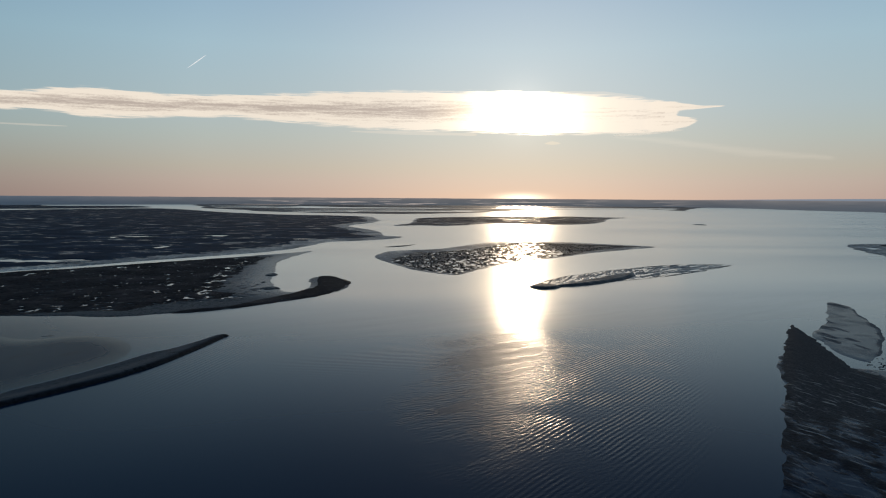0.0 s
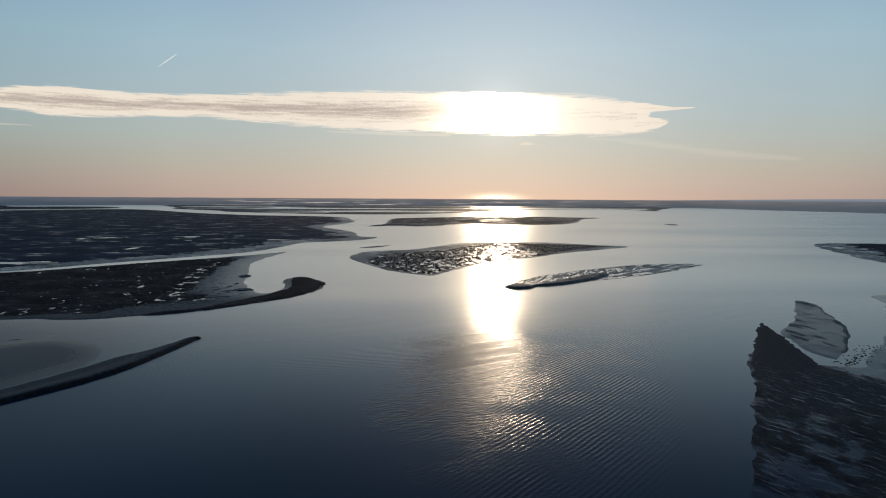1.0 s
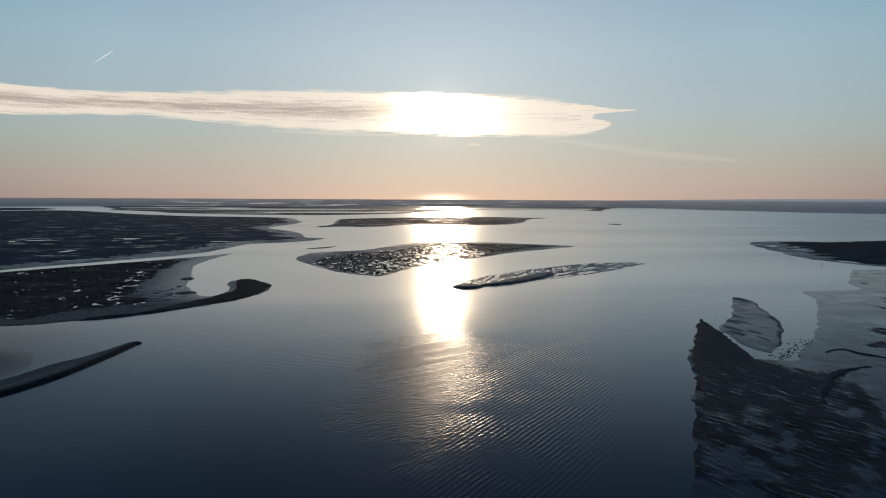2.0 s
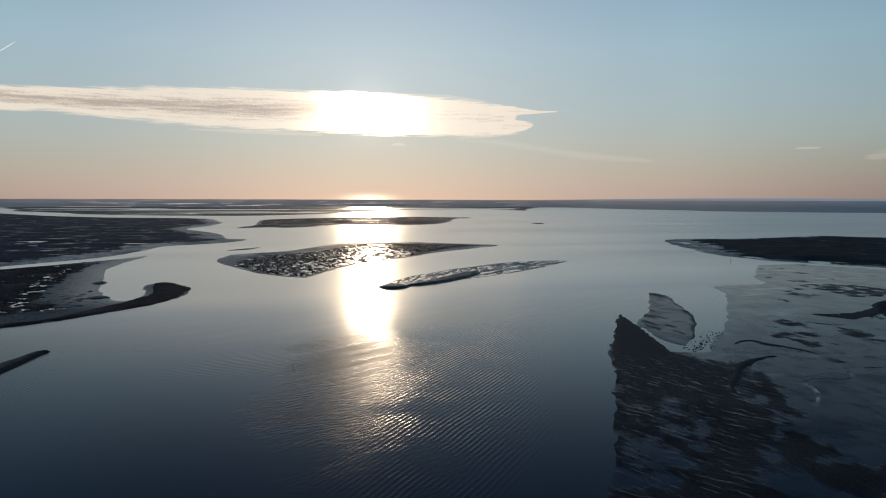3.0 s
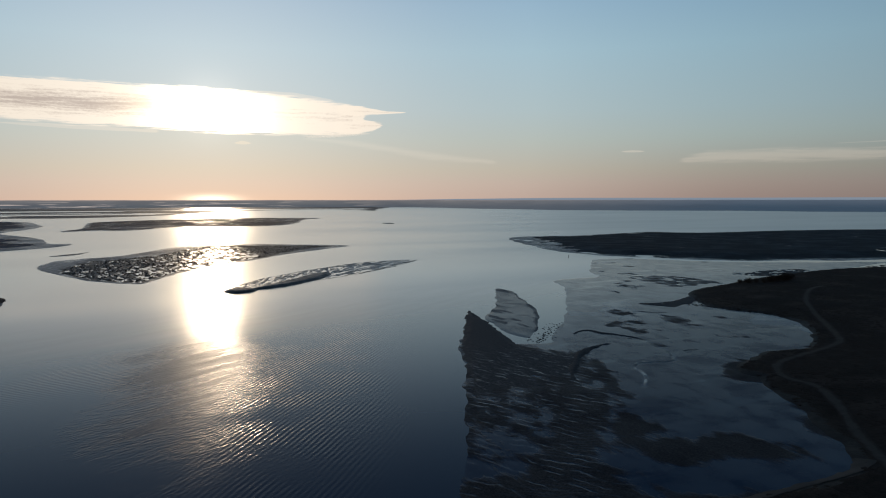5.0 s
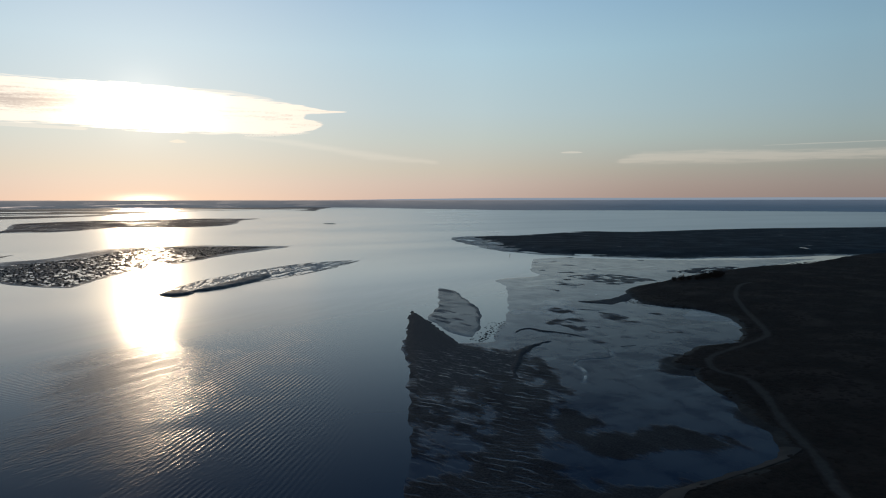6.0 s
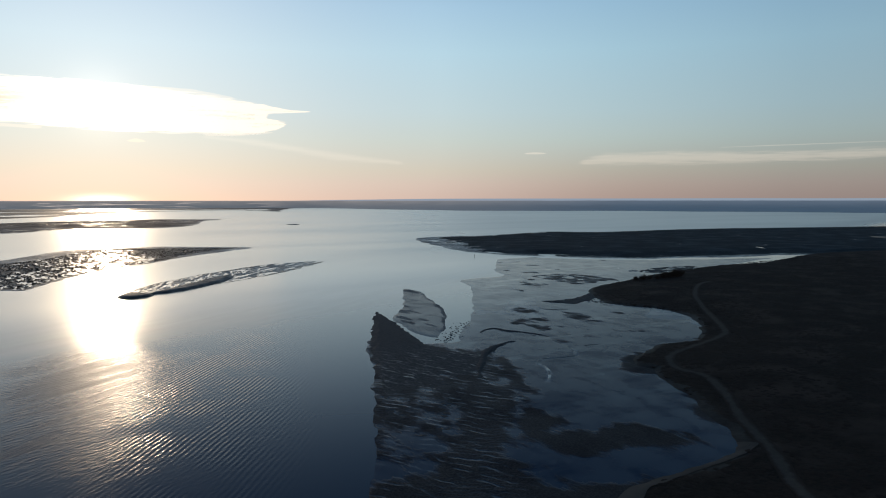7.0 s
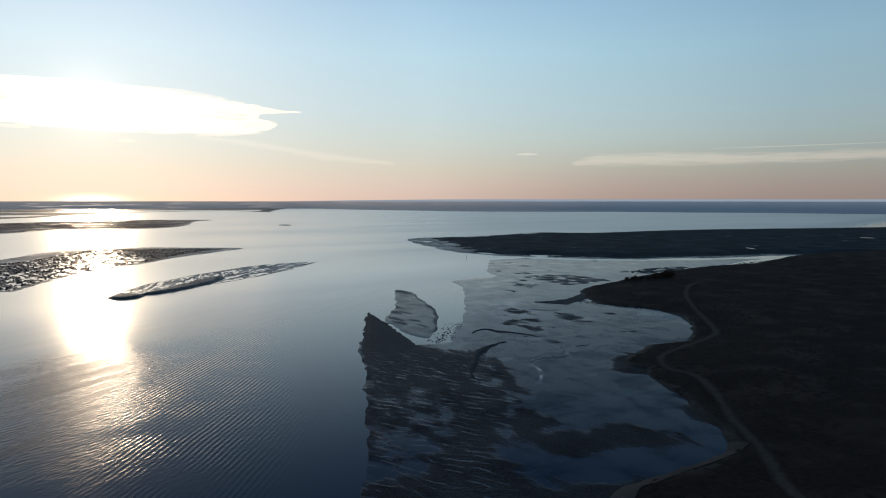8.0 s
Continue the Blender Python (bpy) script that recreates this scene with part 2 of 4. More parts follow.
def make_mudflat(name="sky_blue_tidal_mud", firm=1.0, peat_a=(0.036, 0.031, 0.031), peat_b=(0.072, 0.062, 0.060), light=(0.011, 0.056, 0.110), deep=(0.010, 0.037, 0.078)):
    """Wet tidal mud: a film of water over smooth silt, with banks of dark mussel mud that break through it."""
    m, n = material(name)
    co = n.add("ShaderNodeNewGeometry").outputs["Position"]
    zone = n.add("ShaderNodeAttribute", attribute="dark").outputs["Fac"]
    ribbed = n.add("ShaderNodeAttribute", attribute="rib").outputs["Fac"]
    outer = n.add("ShaderNodeAttribute", attribute="outer").outputs["Fac"]
    drained = n.add("ShaderNodeAttribute", attribute="drained").outputs["Fac"]
    big = n.noise(co, 0.022, 5.0, 0.62, (1, 1.8, 1), -35)
    drift = n.noise(co, 0.10, 4.0, 0.6, (1.5, 0.8, 1), 28)
    rill = n.noise(co, 0.30, 5.0, 0.68, (2.0, 0.6, 1), 28)
    grain = n.noise(co, 2.0, 4.0, 0.7)
    broken = n.math("ADD", n.math("MULTIPLY_ADD", n.math("SUBTRACT", drift, 0.5), 1.5, zone), n.math("MULTIPLY", n.math("SUBTRACT", rill, 0.5), 0.45))
    bare = n.math("MULTIPLY", n.step(broken, 0.10, 0.36), firm)
    # thin threads of water lie between the current ribs
    thread = n.math("MULTIPLY", n.step(ribs(n, co, -28.0, 0.11, 6.5), 0.78, 0.98), n.step(n.noise(co, 0.16, 4.0, 0.65, (1.4, 0.6, 1), 28), 0.44, 0.62))
    fine_rib = n.math("MULTIPLY", n.step(ribs(n, co, -58.0, 0.20, 9.0), 0.62, 0.95), n.step(n.noise(co, 0.05, 3.0), 0.47, 0.62))
    thread = n.math("MULTIPLY", n.math("MAXIMUM", thread, n.math("MULTIPLY", fine_rib, 0.3)), ribbed)
    bare = n.math("MULTIPLY", bare, n.math("MULTIPLY_ADD", thread, -0.95, 1.0))
    # blue in the silt colours stands in for sky mirrored in the film
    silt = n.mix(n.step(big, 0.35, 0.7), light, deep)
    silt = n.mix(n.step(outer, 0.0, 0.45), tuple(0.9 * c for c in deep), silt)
    # pale drained mud, and the outer flat's wet gleam painted as pale colour
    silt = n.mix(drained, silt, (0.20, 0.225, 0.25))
    peat = n.mix(n.step(grain, 0.35, 0.7), peat_a, peat_b)
    color = n.mix(bare, silt, peat)
    thin = n.step(n.math("MULTIPLY_ADD", drift, 0.6, n.math("MULTIPLY", big, 0.4)), 0.44, 0.58)
    # rivulets wind over the flat between the thicker films of water
    vein = n.math("SUBTRACT", 1.0, n.step(n.math("ABSOLUTE", n.math("SUBTRACT", n.noise(co, 0.045, 5.0, 0.6, (0.7, 1.9, 1), 25), 0.5)), 0.0, 0.05))
    film = n.step(n.noise(co, 0.05, 5.0, 0.62, (0.45, 1.9, 1), 30), 0.54, 0.68)
    rough = n.math("ADD", n.math("MULTIPLY_ADD", thin, 0.04, n.math("MULTIPLY_ADD", film, -0.09, n.math("MULTIPLY_ADD", outer, -0.05, 0.25))), n.math("MULTIPLY", bare, 0.30))
    spec = n.math("MULTIPLY_ADD", bare, n.math("MULTIPLY_ADD", outer, -0.12, -0.01), n.math("MULTIPLY_ADD", thin, -0.02, n.math("MULTIPLY_ADD", vein, -0.012, n.math("MULTIPLY_ADD", outer, 0.13, n.math("MULTIPLY_ADD", thread, 0.14, 0.045)))))
    relief = n.math("ADD", n.math("MULTIPLY", rill, n.math("MULTIPLY_ADD", bare, 0.6, 0.05)), n.math("MULTIPLY", grain, n.math("MULTIPLY", bare, 0.20)))
    finish(n, color, rough, relief, 0.6, 0.3, spec, 1.36)
    return m


def make_silt():
    """Silt under a skin of water, deeper and smoother towards its edge."""
    m, n = material("sheltered_silt")
    co = n.add("ShaderNodeNewGeometry").outputs["Position"]
    shoal = n.add("ShaderNodeAttribute", attribute="shoal").outputs["Fac"]
    broad = n.noise(co, 0.03, 4.0, 0.6, (1, 0.6, 1), 20)
    stain = n.step(n.noise(co, 0.07, 4.0, 0.6, (1.3, 0.6, 1), 30), 0.60, 0.74)
    color = n.mix(shoal, (0.004, 0.008, 0.014), n.mix(n.step(broad, 0.3, 0.7), (0.010, 0.034, 0.062), (0.014, 0.045, 0.082)))
    color = n.mix(n.math("MULTIPLY", stain, 0.45), color, (0.009, 0.014, 0.021))
    rough = n.math("ADD", n.math("MULTIPLY_ADD", shoal, 0.12, 0.12), n.math("MULTIPLY", broad, 0.10))
    finish(n, color, rough, broad, 0.15, 0.1, n.math("MULTIPLY_ADD", shoal, -0.035, 0.06), 1.33)
    return m


def make_bar():
    """Dark wet sand on the seaward face, and a paler back strewn with weed."""
    m, n = material("bar_sand")
    co = n.add("ShaderNodeNewGeometry").outputs["Position"]
    back = n.add("ShaderNodeAttribute", attribute="back").outputs["Fac"]
    grain = n.noise(co, 0.8, 5.0, 0.7)
    weed = n.math("MULTIPLY", n.step(n.noise(co, 0.55, 4.0, 0.75), 0.53, 0.62), n.step(n.noise(co, 0.06, 3.0), 0.36, 0.58))
    color = n.mix(n.step(grain, 0.35, 0.7), (0.016, 0.015, 0.016), (0.034, 0.032, 0.033))
    color = n.mix(back, color, n.mix(grain, (0.040, 0.047, 0.058), (0.078, 0.087, 0.100)))
    color = n.mix(weed, color, (0.013, 0.013, 0.014))
    finish(n, color, n.math("MULTIPLY_ADD", back, -0.12, 0.70), grain, 0.5, 0.2, n.math("MULTIPLY_ADD", back, -0.02, 0.10))
    return m


def make_bank():
    m, n = material("dark_mussel_mud")
    co = n.add("ShaderNodeNewGeometry").outputs["Position"]
    fall = n.add("ShaderNodeAttribute", attribute="worn").outputs["Fac"]
    streak = n.noise(co, 0.40, 5.0, 0.65, (2.2, 0.5, 1), 28)
    grain = n.noise(co, 1.6, 4.0, 0.68)
    rib = n.math("MULTIPLY", n.step(ribs(n, co, -28.0, 0.11, 6.5), 0.80, 0.99), n.step(n.noise(co, 0.16, 4.0, 0.65, (1.4, 0.6, 1), 28), 0.46, 0.64))
    film = n.math("MULTIPLY", n.math("MAXIMUM", n.math("MULTIPLY", n.step(streak, 0.56, 0.66), 0.5), rib), fall)
    color = n.mix(n.step(grain, 0.35, 0.7), (0.030, 0.029, 0.031), (0.066, 0.062, 0.064))
    relief = n.math("ADD", n.math("MULTIPLY", streak, 0.8), n.math("MULTIPLY", grain, 0.3))
    finish(n, color, n.math("MULTIPLY_ADD", film, -0.5, 0.78), relief, 0.7, 0.3, n.math("MULTIPLY_ADD", film, 0.42, 0.16))
    return m


def make_plain(name, a, b, scale, rough=0.8, bump=0.4, spec=0.3):
    m, n = material(name)
    co = n.add("ShaderNodeNewGeometry").outputs["Position"]
    g = n.noise(co, scale, 4.0, 0.65)
    k = n.noise(co, scale * 0.12, 3.0, 0.6)
    finish(n, n.mix(n.math("MULTIPLY_ADD", n.step(k, 0.3, 0.7), 0.5, n.math("MULTIPLY", g, 0.5)), a, b), rough, g, bump, 0.1, spec)
    return m


def make_cloud(name, alpha, warm=(1.0, 0.90, 0.80), core=0.0, ragged=0.9, soft=0.24):
    """Vapour lit from behind: bright near the sun, with a greyer core where it is thick."""
    m, n = material(name)
    uv = n.add("ShaderNodeTexCoord").outputs["UV"]
    thick = n.add("ShaderNodeAttribute", attribute="thick").outputs["Fac"]
    near = n.vec("DOT_PRODUCT", n.vec("NORMALIZE", n.add("ShaderNodeNewGeometry").outputs["Position"]), tuple(sun_way))
    middle = n.add("ShaderNodeAttribute", attribute="middle").outputs["Fac"]
    wisp = n.noise(uv, 5.0, 7.0, 0.62, (0.8, 2.2, 1))
    curd = n.noise(uv, 45.0, 3.0, 0.6, (1.0, 0.45, 1))
    body = n.step(n.math("MULTIPLY_ADD", n.math("SUBTRACT", wisp, 0.5), ragged, thick), 0.03, soft)
    halo = n.math("EXPONENT", n.math("MULTIPLY", n.math("SUBTRACT", near, 1.0), 90.0))
    blaze = n.math("EXPONENT", n.math("MULTIPLY", n.math("SUBTRACT", near, 1.0), 560.0))
    veil = n.math("MULTIPLY_ADD", blaze, -0.06 * (core > 0), alpha)
    grey = n.math("MULTIPLY_ADD", n.math("SUBTRACT", curd, 0.5), 0.55, n.math("MULTIPLY_ADD", n.math("SUBTRACT", wisp, 0.5), 1.5, middle))
    grey = n.math("MULTIPLY", n.step(grey, 0.40, 1.10), n.math("SUBTRACT", 1.0, n.step(blaze, 0.2, 0.9)))
    color = n.mix(n.math("MULTIPLY", grey, core), warm, (0.56, 0.475, 0.42))
    # sunlight through the vapour is given as emission, strongest towards the sun
    power = n.math("ADD", n.math("MULTIPLY_ADD", halo, 0.30, 0.89), n.math("MULTIPLY", blaze, 3.0 * (core > 0)))
    body = n.math("MULTIPLY", body, n.step(thick, 0.0, 0.5 * soft))
    e = n.add("ShaderNodeEmission", {"Color": n.mix(n.math("MAXIMUM", n.step(blaze, 0.0, 0.4), n.math("MULTIPLY", n.step(halo, 0.3, 1.0), 0.6)), color, (1.0, 0.82, 0.60)), "Strength": power})
    t = n.add("ShaderNodeBsdfTransparent")
    s = n.add("ShaderNodeMixShader", (n.math("MULTIPLY", body, veil), t.outputs[0], e.outputs[0]))
    n.add("ShaderNodeOutputMaterial", (s.outputs[0],))
    m.cycles.emission_sampling = "NONE"
    return m


WATER = make_water()
STREAKED = make_shore("streaked_mud", (0.17, 0.155, 0.14), 0.30, 0.46, 0.8)
# next three: distance haze is mixed into the base colours, bluer and paler
HAZED_MARSH = make_turf("hazed_winter_marsh", (0.034, 0.056, 0.088), 0.30, 0.58, 0.045)
HAZED_MUD = make_shore("hazed_tidal_mud", (0.105, 0.105, 0.115), 0.02, 0.05, 0.10)
HAZED_TURF = make_turf("hazed_far_marsh", (0.105, 0.102, 0.114), 0.10, 0.56, 0.03)
ISLE = make_turf("island_marsh", (0.066, 0.050, 0.046), 0.5, 0.63, 0.22)
HEATH = make_turf("coastal_heath", (0.040, 0.027, 0.021), 0.8, 0.9)

HEAD_MUD = make_shore("headland_mud", (0.105, 0.098, 0.094), 0.25, 0.42, 0.55)
HEAD_TURF = make_turf("headland_turf", (0.030, 0.041, 0.048), 0.5, 0.66, 0.05)
ISLE_TURF = make_shore("island_mud", (0.135, 0.108, 0.090), 0.5, 0.14, 0.14)
SILT = make_silt()
BAR_SAND = make_bar()
SHORE = make_shore("shore_mud", (0.21, 0.19, 0.175), 0.30, 0.40)
DARK_SHORE = make_shore("dark_shore_mud", (0.055, 0.050, 0.048), 0.6, 0.25)
SPIT_MUD = make_spit_mud()
PEAT_SHORE = make_shore("peaty_shore", (0.030, 0.020, 0.016), 0.6, 0.10, 0.08)
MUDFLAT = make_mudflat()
PALE_MUD = make_mudflat("drained_pale_mud", 0.6, (0.050, 0.057, 0.066), (0.085, 0.094, 0.104), (0.13, 0.145, 0.165), (0.085, 0.10, 0.12))
BANK = make_bank()


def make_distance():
    """The far shore, a plain backdrop with haze and far-water slivers painted as emission."""
    m, n = material("far_woods_haze_glow")
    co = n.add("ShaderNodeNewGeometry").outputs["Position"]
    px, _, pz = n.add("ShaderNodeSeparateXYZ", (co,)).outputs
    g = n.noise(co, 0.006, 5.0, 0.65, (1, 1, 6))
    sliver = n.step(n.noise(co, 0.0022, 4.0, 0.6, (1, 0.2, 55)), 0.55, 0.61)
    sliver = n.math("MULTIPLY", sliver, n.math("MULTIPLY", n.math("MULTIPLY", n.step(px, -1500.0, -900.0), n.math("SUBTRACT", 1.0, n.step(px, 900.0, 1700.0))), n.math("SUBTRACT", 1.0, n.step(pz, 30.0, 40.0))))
    # haze of lit air put into the emission: pale sunward, blue away from it
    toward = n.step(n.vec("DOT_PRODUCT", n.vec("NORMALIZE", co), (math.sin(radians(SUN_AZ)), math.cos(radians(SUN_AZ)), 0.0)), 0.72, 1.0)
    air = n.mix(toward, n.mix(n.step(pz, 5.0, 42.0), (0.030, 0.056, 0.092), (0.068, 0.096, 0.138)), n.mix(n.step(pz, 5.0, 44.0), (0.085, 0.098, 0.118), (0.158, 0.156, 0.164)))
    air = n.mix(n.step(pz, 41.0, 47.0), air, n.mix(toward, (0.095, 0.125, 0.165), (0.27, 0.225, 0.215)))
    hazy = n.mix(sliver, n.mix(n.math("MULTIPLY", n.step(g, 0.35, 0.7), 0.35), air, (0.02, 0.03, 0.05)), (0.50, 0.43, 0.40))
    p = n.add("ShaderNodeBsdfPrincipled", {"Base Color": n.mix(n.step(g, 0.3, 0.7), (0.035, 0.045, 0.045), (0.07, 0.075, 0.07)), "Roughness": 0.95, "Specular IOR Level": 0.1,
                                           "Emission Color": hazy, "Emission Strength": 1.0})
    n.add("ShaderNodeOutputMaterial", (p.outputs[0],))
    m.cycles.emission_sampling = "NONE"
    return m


HAZED_WOODS = make_distance()
def make_track():
    """Worn gravel, overgrown towards its edges."""
    m, n = material("gravel_track")
    co = n.add("ShaderNodeNewGeometry").outputs["Position"]
    edge = n.add("ShaderNodeAttribute", attribute="edge").outputs["Fac"]
    stones = n.noise(co, 0.9, 4.0, 0.65)
    tuft = n.noise(co, 0.35, 5.0, 0.7)
    color = n.mix(stones, (0.052, 0.041, 0.034), (0.115, 0.094, 0.077))
    color = n.mix(n.step(n.math("MULTIPLY_ADD", n.math("SUBTRACT", tuft, 0.5), 1.6, edge), 0.25, 0.90), color, (0.050, 0.034, 0.026))
    finish(n, color, 0.95, stones, 0.4, 0.1, 0.06)
    return m


GRAVEL = make_track()
SAND = make_plain("damp_beach_sand", (0.062, 0.050, 0.042), (0.112, 0.092, 0.076), 0.7, 0.9, 0.4, 0.12)
TWIG = make_plain("bare_twigs", (0.052, 0.033, 0.024), (0.092, 0.060, 0.042), 2.0, 0.95, 0.4, 0.05)
HEATHER = make_plain("dead_heather", (0.030, 0.020, 0.016), (0.048, 0.033, 0.026), 1.0, 0.95, 0.3, 0.05)
TUSSOCK = make_plain("tussock_grass", (0.050, 0.043, 0.041), (0.105, 0.090, 0.080), 1.2, 0.95, 0.3, 0.1)
REED = make_plain("dead_reed", (0.055, 0.046, 0.036), (0.12, 0.10, 0.08), 1.2, 0.9, 0.3, 0.1)
TIMBER = make_plain("weathered_timber", (0.08, 0.07, 0.06), (0.14, 0.12, 0.10), 6.0, 0.85)


# ------------------------------------------------------------ mesh helpers
def lattice(ix, iy, seed):
    h = (ix.astype(np.int64) * 374761393 + iy.astype(np.int64) * 668265263 + seed * 144269504) & 0xFFFFFFFF
    h = ((h ^ (h >> 13)) * 1274126177) & 0xFFFFFFFF
    return ((h ^ (h >> 16)) & 0xFFFF) / 65535.0


def value_noise(x, y, seed):
    ix, iy = np.floor(x), np.floor(y)
    fx, fy = x - ix, y - iy
    fx, fy = fx * fx * (3 - 2 * fx), fy * fy * (3 - 2 * fy)
    a, b = lattice(ix, iy, seed), lattice(ix + 1, iy, seed)
    c, d = lattice(ix, iy + 1, seed), lattice(ix + 1, iy + 1, seed)
    return (a * (1 - fx) + b * fx) * (1 - fy) + (c * (1 - fx) + d * fx) * fy


def fbm(x, y, size, seed=1, octaves=4, gain=0.55):
    """Layered noise from -1 to 1 with its largest swell of that size in metres."""
    x, y = np.asarray(x, float) / size, np.asarray(y, float) / size
    total, amp, norm = 0.0, 1.0, 0.0
    for o in range(octaves):
        total = total + amp * (value_noise(x * 2 ** o + 17.3 * o, y * 2 ** o - 9.1 * o, seed + o) * 2 - 1)
        norm += amp
        amp *= gain
    return total / norm


def smooth_line(pts, steps=8, closed=True):
    p = np.array(pts, float)
    n = len(p)
    out = []
    for i in range(n if closed else n - 1):
        a, b, c, d = [p[j % n] if closed else p[min(max(j, 0), n - 1)] for j in (i - 1, i, i + 1, i + 2)]
        for t in np.arange(steps) / steps:
            out.append(0.5 * (2 * b + (c - a) * t + (2 * a - 5 * b + 4 * c - d) * t * t + (3 * b - 3 * c + d - a) * t ** 3))
    if not closed:
        out.append(p[-1])
    return np.array(out)


def inside_distance(x, y, outline):
    """Distance to a closed outline, positive inside."""
    best = np.full(x.shape, 1e18)
    inside = np.zeros(x.shape, bool)
    for (ax, ay), (bx, by) in zip(outline, np.roll(outline, -1, 0)):
        dx, dy = bx - ax, by - ay
        t = np.clip(((x - ax) * dx + (y - ay) * dy) / max(dx * dx + dy * dy, 1e-9), 0, 1)
        best = np.minimum(best, (x - ax - t * dx) ** 2 + (y - ay - t * dy) ** 2)
        if ay != by:
            inside ^= ((ay > y) != (by > y)) & (x < dx * (y - ay) / (by - ay) + ax)
    return np.where(inside, 1, -1) * np.sqrt(best)


def line_distance(x, y, line):
    best = np.full(x.shape, 1e18)
    for (ax, ay), (bx, by) in zip(line[:-1], line[1:]):
        dx, dy = bx - ax, by - ay
        t = np.clip(((x - ax) * dx + (y - ay) * dy) / max(dx * dx + dy * dy, 1e-9), 0, 1)
        best = np.minimum(best, (x - ax - t * dx) ** 2 + (y - ay - t * dy) ** 2)
    return np.sqrt(best)


def ease(v, a, b):
    t = np.clip((v - a) / (b - a), 0, 1)
    return t * t * (3 - 2 * t)


def grid_mesh(name, x, y, z, keep, mat, attrs=None, smooth=True):
    """One mesh from a lattice of places; keep says which quads stay."""
    rows, cols = x.shape
    idx = np.arange(rows * cols).reshape(rows, cols)
    quads = np.stack([idx[:-1, :-1], idx[:-1, 1:], idx[1:, 1:], idx[1:, :-1]], -1)[keep]
    used, inv = np.unique(quads, return_inverse=True)
    co = np.stack([x.ravel(), y.ravel(), z.ravel()], -1)[used]
    me = bpy.data.meshes.new(name)
    me.from_pydata(co.tolist(), [], inv.reshape(-1, 4).tolist())
    for key, v in (attrs or {}).items():
        me.attributes.new(key, "FLOAT", "POINT").data.foreach_set("value", v.ravel()[used].astype(np.float32))
    me.materials.append(mat)
    if smooth:
        me.polygons.foreach_set("use_smooth", np.ones(len(me.polygons), bool))
    me.update()
    return new(name, me)


def graded(a, b, first, growth, focus=None):
    """Lattice lines from a to b, closest together at focus."""
    focus = a if focus is None else focus
    up, s = [focus], first
    while up[-1] < b:
        up.append(up[-1] + s)
        s *= growth
    down, s = [focus], first
    while down[-1] > a:
        down.append(down[-1] - s)
        s *= growth
    return np.array(down[:0:-1] + up)


def land(name, pts, xs, ys, shape, turf, label, category, group="", jag=(0.0, 20.0), seed=3, rim=None, rim_mat=None, turf_name="turf", attrs=None):
    """Land with its outline in plan; shape(x, y, inside) gives the height, and the sea covers what lies below 0.
    With rim(x, y), the width of bare mud along the outline, mud and turf are parts of their own."""
    x, y = np.meshgrid(xs, ys)
    d = inside_distance(x, y, smooth_line(pts))
    if jag[0]:
        d = d + jag[0] * fbm(x, y, jag[1], seed)
    z = shape(x, y, d)
    keep = np.maximum(np.maximum(z[:-1, :-1], z[:-1, 1:]), np.maximum(z[1:, :-1], z[1:, 1:])) > -0.02
    if rim is None:
        return tagged(grid_mesh(name, x, y, z, keep, turf, attrs(x, y) if attrs else None), label, category, group)
    thing = tagged(new(name), label, category, group)
    w, extra = rim(x, y), attrs(x, y) if attrs else None
    bare = (d < w * (1 + 0.7 * fbm(x, y, 14, seed + 40, 4)))[:-1, :-1]
    for piece, mat, which in (("mud_shore", rim_mat or SHORE, keep & bare), (turf_name, turf, keep & ~bare)):
        grid_mesh(piece, x, y, z, which, mat, extra).parent = thing
    return thing


def clumps(name, x, y, z, width, height, mat, seed=1):
    """Many small ragged plant clumps in one mesh: a low dome of two rings and a tip each."""
    rng = np.random.default_rng(seed)
    n, k = len(x), 5
    ang = rng.random((n, 1)) * 6.28 + np.arange(k) * 2 * math.pi / k
    w = (width * rng.uniform(0.6, 1.4, n))[:, None]
    h = (height * rng.uniform(0.5, 1.5, n))[:, None]
    r1, r2 = w * rng.uniform(0.4, 0.65, (n, k)), w * rng.uniform(0.25, 0.5, (n, k))
    ring1 = np.stack([x[:, None] + r1 * np.cos(ang), y[:, None] + r1 * np.sin(ang), np.repeat(z[:, None], k, 1) - 0.15], -1)
    ring2 = np.stack([x[:, None] + r2 * np.cos(ang + 0.5), y[:, None] + r2 * np.sin(ang + 0.5), z[:, None] + h * rng.uniform(0.4, 0.95, (n, k))], -1)
    tip = np.stack([x + rng.normal(0, 0.12, n) * width, y + rng.normal(0, 0.12, n) * width, z + h[:, 0]], -1)[:, None]
    co = np.concatenate([ring1, ring2, tip], 1)
    base = []
    for j in range(k):
        i = (j + 1) % k
        base += [(j, i, k + j), (i, k + i, k + j), (k + j, k + i, 2 * k)]
    faces = (np.arange(n)[:, None, None] * (2 * k + 1) + np.array(base)).reshape(-1, 3)
    me = bpy.data.meshes.new(name)
    me.from_pydata(co.reshape(-1, 3).tolist(), [], faces.tolist())
    me.materials.append(mat)
    return new(name, me)


def part(name, bm, mat, parent, label=""):
    me = bpy.data.meshes.new(name)
    bm.to_mesh(me)
    bm.free()
    me.materials.append(mat)
    ob = new(name, me)
    ob.parent = parent
    return tagged(ob, label)


